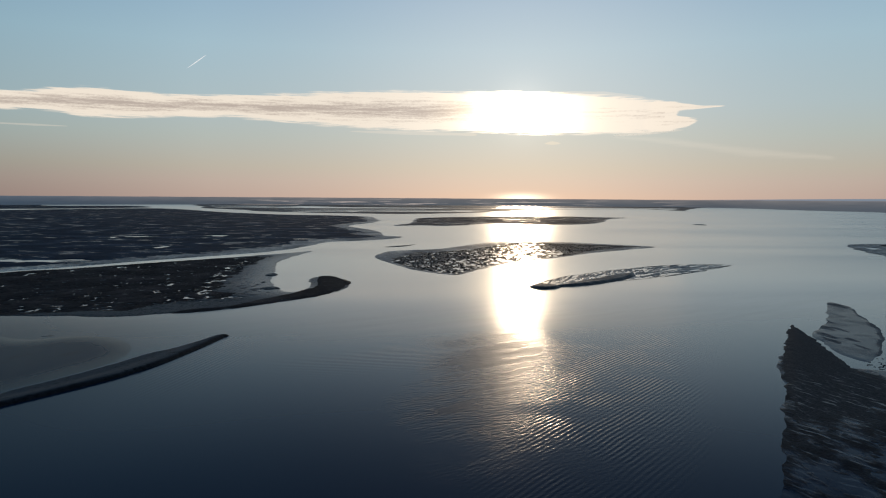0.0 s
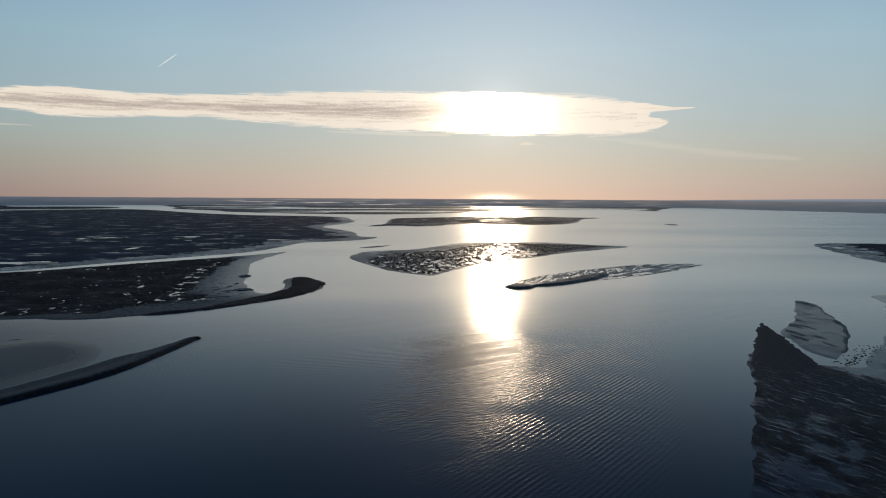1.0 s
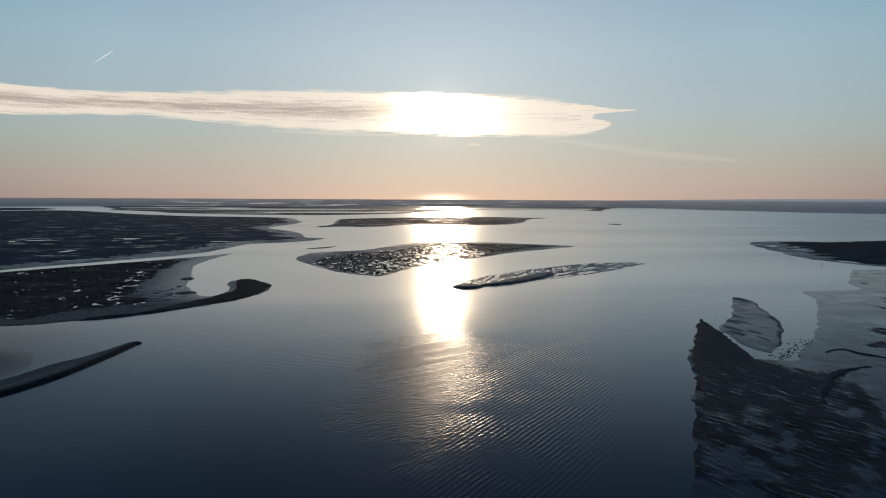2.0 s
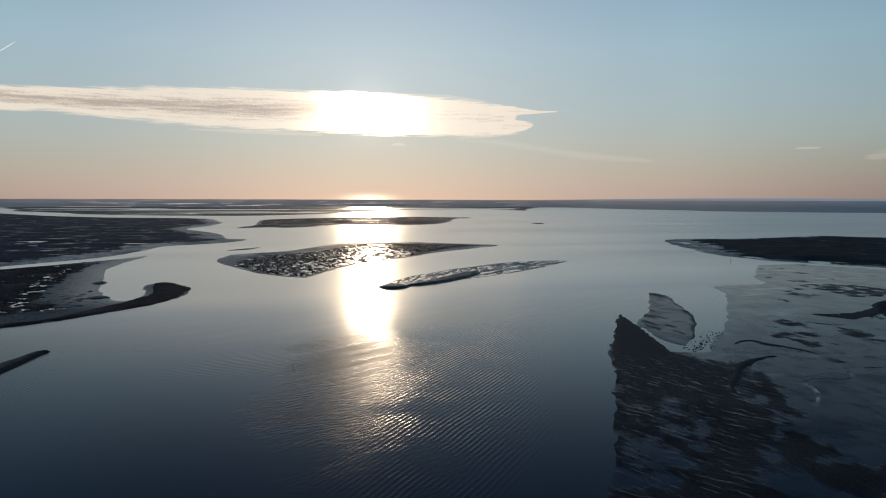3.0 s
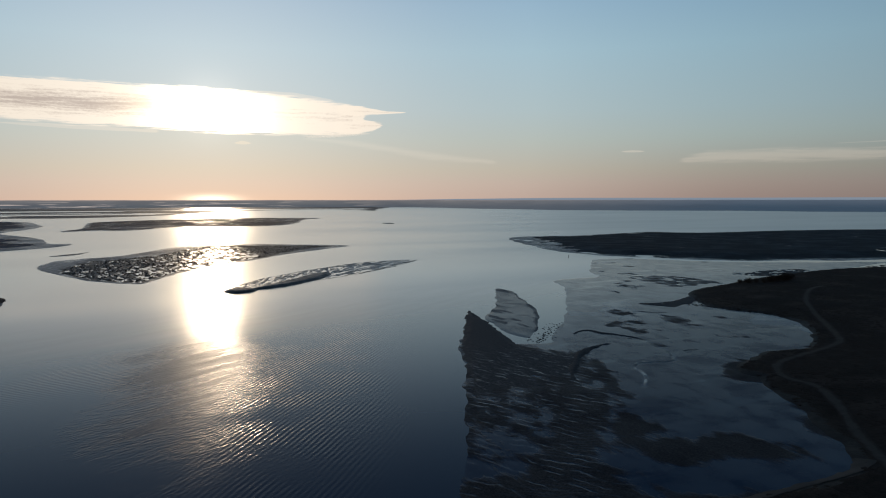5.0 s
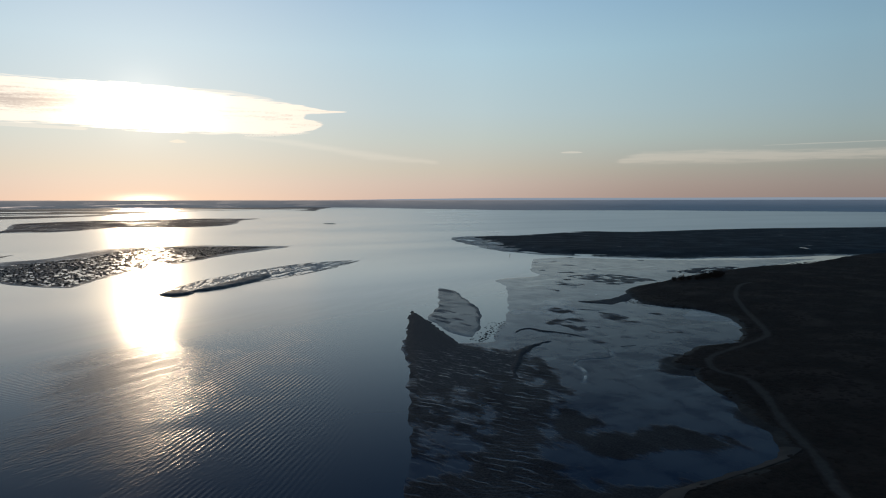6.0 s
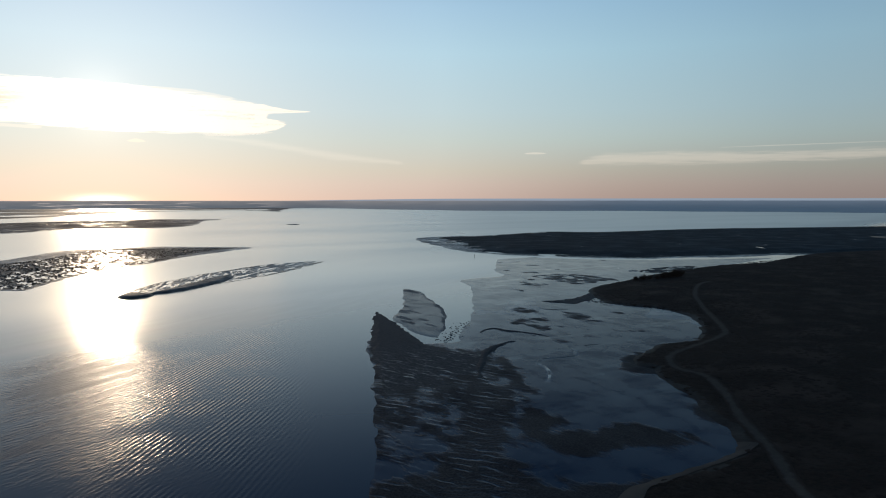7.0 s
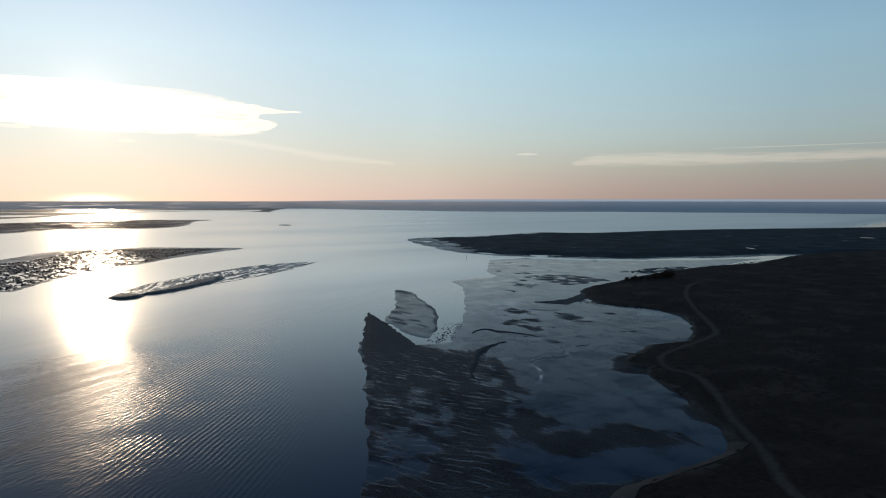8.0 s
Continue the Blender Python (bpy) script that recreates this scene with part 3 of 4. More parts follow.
# ------------------------------------------------------------ sea, far shore
def build_sea():
    r = np.concatenate([[0.0], np.geomspace(20, 4930, 40)])
    a = np.linspace(0, 2 * math.pi, 97) + radians(1.9)
    rr, aa = np.meshgrid(r, a)
    x, y = rr * np.sin(aa), rr * np.cos(aa)
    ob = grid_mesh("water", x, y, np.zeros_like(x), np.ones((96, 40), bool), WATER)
    tagged(ob, "calm grey-blue sea water with fine ripples reflecting the dusk sky", "water", kind="structure")


def build_far_shore():
    az = np.radians(np.linspace(-180, 180, 1441))
    deg = np.degrees(az)
    shore = np.interp(deg, [-180, -80, -45, -33, -20, 0, 15, 23, 28, 34, 56, 75, 110, 180], [3200, 3000, 3300, 4000, 4450, 4500, 4500, 4450, 3700, 3250, 3200, 3000, 3200, 3200])
    shore = shore + 130 * fbm(deg, deg * 0, 6.0, 5)
    u = np.concatenate([np.linspace(0, 0.2, 6), np.linspace(0.3, 1.0, 9)])
    aa, uu = np.meshgrid(az, u)
    rr = shore[None, :] * (1 - uu) + 4920 * uu
    x, y = rr * np.sin(aa), rr * np.cos(aa)
    top = 46.5 + 1.2 * fbm(np.degrees(aa), uu, 1.6, 8) + 0.8 * fbm(np.degrees(aa), uu * 9, 0.5, 12)
    z = -0.3 + 1.5 * ease(uu, 0, 0.05) + (top - 1.2) * ease(uu, 0.02, 1.0) ** 0.8
    ob = grid_mesh("backdrop", x, y, z, np.ones((len(u) - 1, len(az) - 1), bool), HAZED_WOODS)
    tagged(ob, "low dark wooded far shore along the horizon, haze painted as glow", "far shore", kind="structure")


def build_far_haze():
    """Hills beyond the far shore; their blue haze is one flat emission colour."""
    m, n = material("haze_glow_hills")
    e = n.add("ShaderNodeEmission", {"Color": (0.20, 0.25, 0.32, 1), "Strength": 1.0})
    n.add("ShaderNodeOutputMaterial", (e.outputs[0],))
    m.cycles.emission_sampling = "NONE"
    az = np.radians(np.linspace(14, 100, 260))
    up = np.linspace(0, 1, 3)
    aa, uu = np.meshgrid(az, up)
    crest = 45 + 16 * ease(np.degrees(aa), 16, 36) + 1.5 * fbm(np.degrees(aa), uu * 0, 9.0, 18)
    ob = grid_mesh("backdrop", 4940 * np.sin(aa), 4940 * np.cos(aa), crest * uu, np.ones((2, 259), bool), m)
    tagged(ob, "hills beyond the far shore, their pale blue haze painted as glow", "far hills", kind="structure")


build_far_haze()
build_sea()
build_far_shore()

# ------------------------------------------------------------ marshes and islands
def marsh_shape(top, bank, pool_size, dense, pool_from, seed, holes=(), stretch=1.0, turn=0.0, deep=0.4):
    """Height of flat marsh: a low bank at the outline, pools where the noise tops the threshold dense(x, y, d)."""
    c, s = math.cos(radians(turn)), math.sin(radians(turn))
    def shape(x, y, d):
        n = fbm(c * x + s * y, (c * y - s * x) / stretch, pool_size, seed, 4, 0.75)
        at = dense(x, y, d) if callable(dense) else dense
        z = -0.5 + (0.5 + top) * ease(d, -bank * 0.5, bank) + 0.12 * fbm(x, y, pool_size * 2, seed + 5)
        pool = ease(n, at, at + 0.04) * ease(d, pool_from, pool_from * 1.3)
        z = z - pool * (top + deep)
        for hx, hy, rx, ry in holes:
            z = np.where(((x - hx) / rx) ** 2 + ((y - hy) / ry) ** 2 < 1, -0.3, z)
        return z
    return shape


FAR_MARSH = [(-1700, 1424), (-1700, 1782), (-1480, 2209), (-1343, 2578), (-1118, 2750), (-686, 2174), (-453, 1941), (-216, 1819), (-152, 1590), (-133, 1440), (-152, 1282), (-164, 1203), (-133, 1117), (-96, 1027), (-75, 905), (-49, 882), (-64, 830), (-94, 795), (-128, 761), (-146, 650), (-190, 576), (-231, 526), (-260, 478), (-291, 446), (-326, 382), (-374, 295), (-900, 240)]
def far_pools(x, y, d):
    return 0.52 - 0.66 * fbm(x * 0.6, y, 170, 27, 3) - 0.08 * (1 - ease(d, 40, 130))
land("salt_marsh", FAR_MARSH, np.arange(-1710, -40, 4.0), np.arange(240, 2780, 6.0), marsh_shape(0.5, 8, 56, far_pools, 18, 21, [(-275, 672, 5, 16)], 0.28), HAZED_MARSH,
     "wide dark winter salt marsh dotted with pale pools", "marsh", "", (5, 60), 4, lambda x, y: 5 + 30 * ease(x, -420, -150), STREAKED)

NEAR_MARSH = [(-520, 200), (-322, 351), (-287, 441), (-255, 470), (-222, 511), (-184, 554), (-143, 605), (-120, 640), (-124, 572), (-124, 521), (-111, 461), (-99, 402), (-85, 367), (-79, 361), (-76, 376), (-79, 396), (-83, 421), (-78, 430), (-64, 419), (-52, 397), (-54, 365), (-66, 340), (-80, 319), (-96, 300), (-116, 289), (-136, 280), (-181, 279), (-227, 264), (-350, 180)]
INNER_BAY = smooth_line([(-120, 640), (-124, 572), (-124, 521), (-111, 461), (-99, 402), (-85, 367), (-77, 364)], 5, False)
def spit_attrs(x, y):
    return {"wash": 1 - ease(line_distance(x, y, INNER_BAY), 2, 42)}
def spit_rim(x, y):
    return 3.4 + 31 * ease(x, -185, -108)
def spit_pools(x, y, d):
    return 0.22 - 0.14 * fbm(x, y, 30, 34) - 0.15 * ease(d - spit_rim(x, y), 1, 7) * (1 - ease(d - spit_rim(x, y), 10, 30)) + 0.3 * (1 - ease(d - 0.8 * spit_rim(x, y), -2, 3)) - 0.42 * np.exp(-((x + 98) / 13) ** 2 - ((y - 372) / 30) ** 2)
spit_shape = marsh_shape(0.3, 5, 3.2, spit_pools, 9, 33, (), 1.1, 12, 0.18)
SPIT = land("salt_marsh", NEAR_MARSH, np.arange(-520, -40, 0.8), np.arange(180, 650, 1.2), spit_shape, ISLE,
     "dark marsh spit with a hooked muddy end and bright pools", "marsh", "", (2.0, 14), 6, spit_rim, SPIT_MUD, attrs=spit_attrs)

HOOK = [(-80, 420), (-79, 431), (-69, 434), (-60, 419), (-52, 399), (-54, 365), (-64, 341), (-80, 319), (-96, 300), (-116, 289), (-114, 300), (-99, 312), (-90, 333), (-82, 350), (-75, 371), (-74, 390)]
land("shell_bank", HOOK, np.arange(-122, -46, 0.9), np.arange(284, 436, 1.4), lambda x, y, d: -0.4 + 1.1 * ease(d, -1, 5) + 0.2 * fbm(x, y, 7, 37), ISLE, "dark curved shell bank along the end of the spit", "bank", "", (1.5, 8), 38)

for cx, cy, rx, ry, lab in ((-109.5, 437, 4.5, 8.0, "small dark peat clod at the water's edge"), (-93.5, 372, 5.0, 7.0, "low dark peat clod beside the inner bay"), (-104, 397, 2.4, 5.0, "small dark peat clod at the water's edge")):
    ring = [(cx + rx * math.cos(k * 1.047) * (1 + 0.25 * math.sin(5 * k)), cy + ry * math.sin(k * 1.047)) for k in range(6)]
    land("peat_clod", ring, np.arange(cx - 9, cx + 9, 0.5), np.arange(cy - 12, cy + 12, 0.7), lambda x, y, d: -0.3 + 1.1 * ease(d, -1, 3) + 0.3 * fbm(x, y, 2.5, 39), DARK_SHORE, lab, "peat clod", "clods along the inner bay", (1.6, 4), 39)

MID_ISLE = [(-59, 576), (-56, 618), (-45, 646), (-2, 678), (41, 759), (76, 792), (140, 788), (173, 762), (223, 722), (188, 680), (139, 634), (105, 589), (76, 555), (50, 524), (26, 477), (13, 445), (2, 447), (-17, 467), (-35, 505), (-49, 541)]
def isle_pools(x, y, d):
    fringe = 24 * ease(y - x, 560, 640) + 14 * ease(x, 110, 170)
    return 0.17 - 0.24 * ease(x - 0.35 * (y - 560), -20, 70) + 0.5 * (1 - ease(d, fringe, fringe + 5)) + 0.45 * ease(x + 5 * np.sin(y * 0.2), 98, 122)
isle_shape = marsh_shape(0.17, 3, 2.8, isle_pools, 5, 47, (), 2.6, 0.0, 0.12)
MIDDLE = land("marsh_island", MID_ISLE, np.arange(-75, 240, 0.6), np.arange(425, 810, 1.0), isle_shape, ISLE_TURF,
     "low marsh island with dark tussocks and glittering pools", "island", "islands in the channel", (2.0, 14), 8, lambda x, y: 4 + 24 * ease(y - x, 560, 640) + 14 * ease(x, 110, 170))

LONG_ISLE = [(50, 389), (56, 408), (80, 445), (118, 483), (155, 513), (190, 529), (223, 527), (197, 491), (155, 449), (121, 423), (85, 399), (66, 388), (57, 377), (51, 380)]
def ribbed_shape(x, y, d):
    """Low mud with slanting wet ribs along its far side and long wet streaks along its near side."""
    u, v = 0.73 * (x - 60) + 0.68 * (y - 390), 0.73 * (y - 390) - 0.68 * (x - 60)
    z = -0.5 + 0.65 * ease(d, -2, 4) + 0.10 * fbm(x, y, 5, 58)
    ribs_far = np.sin(2.5 * (0.95 * x - 0.31 * y) + 6.0 * fbm(x, y, 9, 53, 3)) * 0.20 + 1.3 * fbm(0.95 * x - 0.31 * y, 0.18 * y, 1.7, 54, 3, 0.7) + 0.06
    long_wet = 1.7 * fbm(u * 0.16, v, 2.6, 55, 4, 0.8) + 0.02
    far = ease(v + 6 * fbm(x, y, 12, 56, 3), 0, 9) * (1 - 0.8 * ease(u, 95, 150))
    wet = far * ribs_far + (1 - far) * long_wet
    return z - 0.30 * ease(wet, -0.04, 0.16) * ease(d, 2.5, 4.5)
land("marsh_island", LONG_ISLE, np.arange(38, 236, 0.5), np.arange(365, 545, 0.6), ribbed_shape, STREAKED,
     "narrow muddy island with wet streaks and a dark bank", "island", "islands in the channel", (2.0, 9), 9, lambda x, y: 4 + 3 * ease(x, 120, 180), DARK_SHORE)
for pts, lab in (([(64, 388), (73, 402), (92, 424), (115, 452), (128, 458), (121, 436), (103, 413), (81, 393)], "smooth dark bank along the narrow island"),
                 ([(49, 390), (58, 399), (67, 388), (64, 379), (56, 376), (50, 380)], "small dark knob of mud at the island's end")):
    p = np.array(pts)
    land("mud_bank", pts, np.arange(p[:, 0].min() - 3, p[:, 0].max() + 3, 0.8), np.arange(p[:, 1].min() - 3, p[:, 1].max() + 3, 1.0), lambda x, y, d: -0.3 + 1.5 * ease(d, -1.5, 4) + 0.15 * fbm(x, y, 5, 57), DARK_SHORE, lab, "mud bank", "", (1.2, 5), 58)

FAR_ISLE = [(-89, 1215), (-66, 1355), (-67, 1566), (-48, 1702), (114, 1841), (335, 1892), (404, 1853), (483, 1818), (415, 1707), (351, 1495), (285, 1355), (189, 1311), (107, 1355), (16, 1231), (-45, 1247)]
land("marsh_island", FAR_ISLE, np.arange(-120, 520, 3.0), np.arange(1190, 1920, 5.0), marsh_shape(0.8, 10, 26, 0.30, 18, 61, (), 0.9), HAZED_TURF,
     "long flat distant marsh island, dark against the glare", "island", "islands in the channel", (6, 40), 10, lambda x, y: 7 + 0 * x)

land("islet", [(497, 1372), (520, 1372), (516, 1342), (503, 1330), (494, 1350)], np.arange(470, 550, 2.0), np.arange(1290, 1440, 4.0), marsh_shape(0.7, 8, 20, 0.9, 10, 63), HAZED_MARSH,
     "tiny dark islet alone in open water", "island", "islands in the channel", (2, 12), 11)
land("mud_bar", [(-60, 697), (-38, 724), (-27, 743), (-36, 707), (-53, 690)], np.arange(-66, -20, 1.0), np.arange(680, 750, 2.0), marsh_shape(0.2, 3, 20, 0.9, 10, 64), DARK_SHORE,
     "thin mud sliver barely above the water", "mud bar", "", (2, 8), 12)

FAR_FLATS = [(-1046, 3002), (-743, 2555), (-485, 2235), (-287, 2128), (-111, 2102), (65, 2228), (218, 2600), (420, 3000), (700, 3300), (1000, 3450), (1030, 2920), (1160, 3300), (1500, 4000), (1700, 4700), (0, 4850), (-1500, 4600)]
def flats_shape(x, y, d):
    n = fbm(x * 0.16, y, 210, 71, 4)
    broad = fbm(x * 0.10, y, 420, 75, 3)
    glare = 0.09 * ease(x, 200, 450)
    return -0.5 + 1.9 * ease(d, -20, 60) - 2.0 * ease(n, 0.16 - glare, 0.20 - glare) * ease(d, 30, 90) - 2.0 * ease(broad, 0.24 - glare, 0.29 - glare) * ease(d, 30, 90)
land("tidal_flat", FAR_FLATS, np.arange(-1520, 1720, 10.0), np.arange(2080, 4860, 16.0), flats_shape, HAZED_MUD, "distant low flats cut by pale shining channels", "tidal flat", "", (60, 300), 13)

land("salt_marsh", [(-2300, 1850), (-1596, 2478), (-1460, 2598), (-1340, 2793), (-1290, 3050), (-1507, 3390), (-1727, 3390), (-1895, 3310), (-2350, 3800), (-3000, 3300)], np.arange(-3010, -1270, 8.0), np.arange(1830, 3830, 12.0), marsh_shape(0.7, 14, 60, 0.42, 30, 65, (), 0.5), HAZED_MARSH, "distant flat salt marsh beyond the channel", "marsh", "", (14, 90), 14)

# tussocks on the nearer marsh
def scatter(pts, count, keep_in, seed):
    rng = np.random.default_rng(seed)
    p = np.array(pts, float)
    x, y = rng.uniform(p[:, 0].min(), p[:, 0].max(), count), rng.uniform(p[:, 1].min(), p[:, 1].max(), count)
    d = inside_distance(x, y, smooth_line(pts))
    ok = keep_in(x, y, d)
    return x[ok], y[ok], d[ok]


def tussocks(thing, pts, count, shape, jag, seed, rim, width, tall, s2, mat=TUSSOCK):
    """Ragged tufts standing on the drier turf of a marsh."""
    x, y, d = scatter(pts, count, lambda x, y, d: d > 0, s2)
    d = d + jag[0] * fbm(x, y, jag[1], seed)
    z = shape(x, y, d)
    ok = (z > 0.1) & (d > rim(x, y)) & (fbm(x, y, 18, s2 + 1) > -0.2)
    tuft = clumps("tussock", x[ok], y[ok], z[ok], width, tall, mat, s2)
    tuft.parent = thing
    tagged(tuft, "dark winter tussocks", kind="stuff")


tussocks(SPIT, NEAR_MARSH, 16000, spit_shape, (2.0, 14), 6, spit_rim, 1.3, 0.12, 151)
tussocks(MIDDLE, MID_ISLE, 14000, isle_shape, (2.0, 14), 8, lambda x, y: 6 + 26 * ease(y - x, 560, 640) + 15 * ease(x, 110, 170), 1.1, 0.34, 153, REED)

# ------------------------------------------------------------ sandbar and its wet flat
BAR_FOOT = smooth_line([(-160, 85), (-120, 136), (-108, 153), (-104, 158.7), (-97.2, 170), (-89.5, 183.7), (-85.8, 193), (-82.4, 204.5), (-79.7, 221), (-76.7, 242)], 6, False)
BAR = [(-77, 245), (-81, 242), (-84, 233), (-90, 223), (-95, 214), (-98, 203), (-104, 189), (-111, 174), (-118, 162), (-165, 105), (-160, 85), (-120, 136), (-108, 153), (-104, 158.7), (-97.2, 170), (-89.5, 183.7), (-85.8, 193), (-82.4, 204.5), (-79.7, 221), (-76.7, 242)]
def bar_shape(x, y, d):
    # a steep seaward face, and a long back that sinks into the flat
    foot = line_distance(x, y, BAR_FOOT)
    return -0.4 + 0.50 * ease(d, -1.0, 1.5) + 0.85 * ease(foot, 0.2, 2.2) * (1 - ease(foot, 2.8, 10.0)) * ease(d, -0.3, 0.8) + 0.10 * fbm(x, y, 3, 81) * ease(d, 0, 3)
def bar_attrs(x, y):
    return {"back": ease(line_distance(x, y, BAR_FOOT) + 0.8 * fbm(x, y, 6, 84), 1.2, 2.8)}
land("sand_bar", BAR, np.arange(-168, -70, 0.6), np.arange(82, 250, 0.8), bar_shape, BAR_SAND, "long curved dark sandbar with a wet grey back", "sandbar", "", (0.8, 7), 15, attrs=bar_attrs)

FLAT = [(-176, 251), (-159, 244), (-145, 238.7), (-137, 242.9), (-128, 246), (-116, 243.6), (-106, 235), (-100, 225), (-96.5, 214), (-96, 203), (-101, 188), (-108, 174), (-114, 162), (-160, 100), (-260, 130), (-240, 230)]
def flat_shape(x, y, d):
    return -0.04 + 0.07 * ease(d, -2, 8) + 0.012 * fbm(x, y, 18, 83)
def flat_attrs(x, y):
    d = inside_distance(x, y, smooth_line(FLAT)) + 3 * fbm(x, y, 18, 85)
    return {"shoal": ease(d, 0, 16)}
land("mudflat", FLAT, np.arange(-262, -92, 1.2), np.arange(98, 255, 1.6), flat_shape, SILT, "smooth wet mudflat sheltered behind the sandbar", "mudflat", "", (2, 16), 16, attrs=flat_attrs)

# ------------------------------------------------------------ bay: mudflats, dark banks
BAY = [(372, 490), (351, 462), (295, 391), (277, 359), (241, 355), (225, 322), (189, 269), (168, 240), (146, 216), (138, 206), (133, 200), (120, 205), (111, 222), (79, 157), (61, 121), (40, 78), (60, 40), (110, 60), (170, 110), (230, 140), (300, 190), (300, 270), (420, 310), (520, 335), (560, 343), (535, 356), (478, 379), (428, 411), (395, 454)]
CREEK = smooth_line([(151, 207.5), (156, 211), (160, 211), (160.5, 205), (163.5, 200.5), (166, 194), (166.5, 187), (164, 179), (162.3, 172.4), (159, 166), (154.7, 160.8), (150.7, 160.6), (146, 162), (141.3, 162), (136.8, 158.7), (135.9, 155), (133.4, 150), (129, 145), (125, 141)], 5, False)
def bay_shape(x, y, d):
    z = -0.15 + 0.23 * ease(d, -3, 4) + 0.05 * fbm(x, y, 30, 91)
    return z - 0.05 * (1 - ease(line_distance(x, y, CREEK), 0.2, 1.0))
DARK_ZONES = [
    [(139, 272), (133, 238), (127, 217), (124, 195), (136, 183), (128, 172), (124, 158), (116, 139), (104, 128), (86, 108), (75, 88), (64, 60), (36, 66), (61, 121), (79, 157), (111, 222)],
    [(101, 148), (110, 158), (115, 159), (109, 143), (109, 137), (101, 125), (90, 114), (82, 105), (77, 94), (72, 87), (59, 96), (73, 112), (85, 126)],
    [(126, 167), (132, 170), (129, 160), (122, 147), (115.5, 134), (114, 136), (113.5, 140), (107, 134), (109, 143), (117, 150)],
    [(100, 123), (105, 125), (106, 119), (104, 113), (100, 111), (101, 106), (109, 105), (113, 106), (119, 102), (120, 96), (121, 89), (116, 88), (107, 92), (97, 95), (92, 97), (91, 101), (91, 108), (94, 115)],
    [(71.5, 143), (70, 138), (67.5, 131.5), (65, 125), (69, 125), (69, 129), (70, 134)],
    [(62, 124), (61, 120), (63, 117), (68, 116), (66, 119)],
    [(180, 217.5), (178, 211), (173.5, 199), (178.5, 201.5), (184, 213)],
    [(207, 227), (210.5, 221), (211.5, 211.5), (206, 202), (201.5, 205), (203, 213)],
    [(291, 343), (313, 348), (329, 327), (318, 308), (304, 300), (285, 301), (289, 318)],
    [(160, 126), (152, 135), (160, 146), (172, 152), (180, 140), (160, 110), (140, 92), (134, 98)],
    [(54, 105), (64, 105), (74, 96.5), (83, 87), (91, 82.5), (96, 78), (89, 70), (60, 60), (40, 80), (46, 97)],
]
def bay_attrs(x, y):
    zone = np.full(x.shape, -0.6)
    for k, pts in enumerate(DARK_ZONES):
        d = inside_distance(x, y, smooth_line(pts, 5)) + 1.2 * fbm(x, y, 5, 92)
        cap = 0.10 + 0.28 * ease(y - 0.3 * x, 92, 128) if k == 0 else 0.24 if len(pts) < 8 else 0.75 if k == 1 else 0.60
        zone = np.maximum(zone, np.clip(0.24 + d / (14 if k == 0 else 10), -0.6, cap))
    ribbed = np.clip(0.5 + inside_distance(x, y, smooth_line(DARK_ZONES[0], 5)) / 8, 0, 1)
    # pale drained mud along the lower creek and in low smears over the outer flat
    edge = line_distance(x, y, CREEK[45:]) + 0.5 * fbm(x, y, 3, 93)
    pale = 0.6 * (1 - ease(edge, 0.3, 1.0))
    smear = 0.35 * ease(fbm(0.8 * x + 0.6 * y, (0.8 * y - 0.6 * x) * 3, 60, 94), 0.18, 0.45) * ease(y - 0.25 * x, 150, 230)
    # low swells and hollows lie across the flat: dark lenses of weed, wet gleam painted pale between
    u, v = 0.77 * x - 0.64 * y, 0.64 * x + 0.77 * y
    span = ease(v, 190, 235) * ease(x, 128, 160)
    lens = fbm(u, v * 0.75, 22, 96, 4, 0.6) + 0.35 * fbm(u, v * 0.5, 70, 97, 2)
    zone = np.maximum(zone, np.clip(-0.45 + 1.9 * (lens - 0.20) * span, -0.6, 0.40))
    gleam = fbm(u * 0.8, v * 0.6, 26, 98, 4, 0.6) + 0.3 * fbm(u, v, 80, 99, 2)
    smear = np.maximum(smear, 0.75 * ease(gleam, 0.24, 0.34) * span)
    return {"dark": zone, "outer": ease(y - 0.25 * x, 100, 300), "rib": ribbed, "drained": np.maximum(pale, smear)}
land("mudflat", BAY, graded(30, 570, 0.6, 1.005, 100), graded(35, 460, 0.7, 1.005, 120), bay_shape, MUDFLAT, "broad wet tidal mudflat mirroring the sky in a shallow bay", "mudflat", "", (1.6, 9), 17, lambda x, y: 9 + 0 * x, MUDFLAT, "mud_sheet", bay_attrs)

def tongue_attrs(x, y):
    zone = np.full(x.shape, -0.5)
    for sx, sy, rx, ry in ((139, 243, 1.6, 7), (142, 252, 2.0, 6), (150, 267, 1.8, 8), (147, 243, 1.4, 5), (159, 284, 1.6, 8), (154, 262, 1.3, 6), (143, 232, 1.5, 5), (187, 322, 2.2, 10)):
        zone = np.maximum(zone, np.minimum(0.55, 0.9 - 0.75 * np.hypot((x - sx) / rx, (y - sy) / ry)))
    d = inside_distance(x, y, smooth_line(TONGUE))
    return {"dark": np.maximum(zone, 0.58 - d / 5.0 - 0.8 * (1 - ease(x - 0.42 * y, 44, 52))), "outer": 0.1 + 0 * x, "rib": 0 * x, "drained": 0 * x}
TONGUE = [(188, 334), (192, 322), (184, 300), (173, 270), (162, 249), (147, 226), (133, 210), (129, 219), (134, 240), (139, 256), (160, 284)]
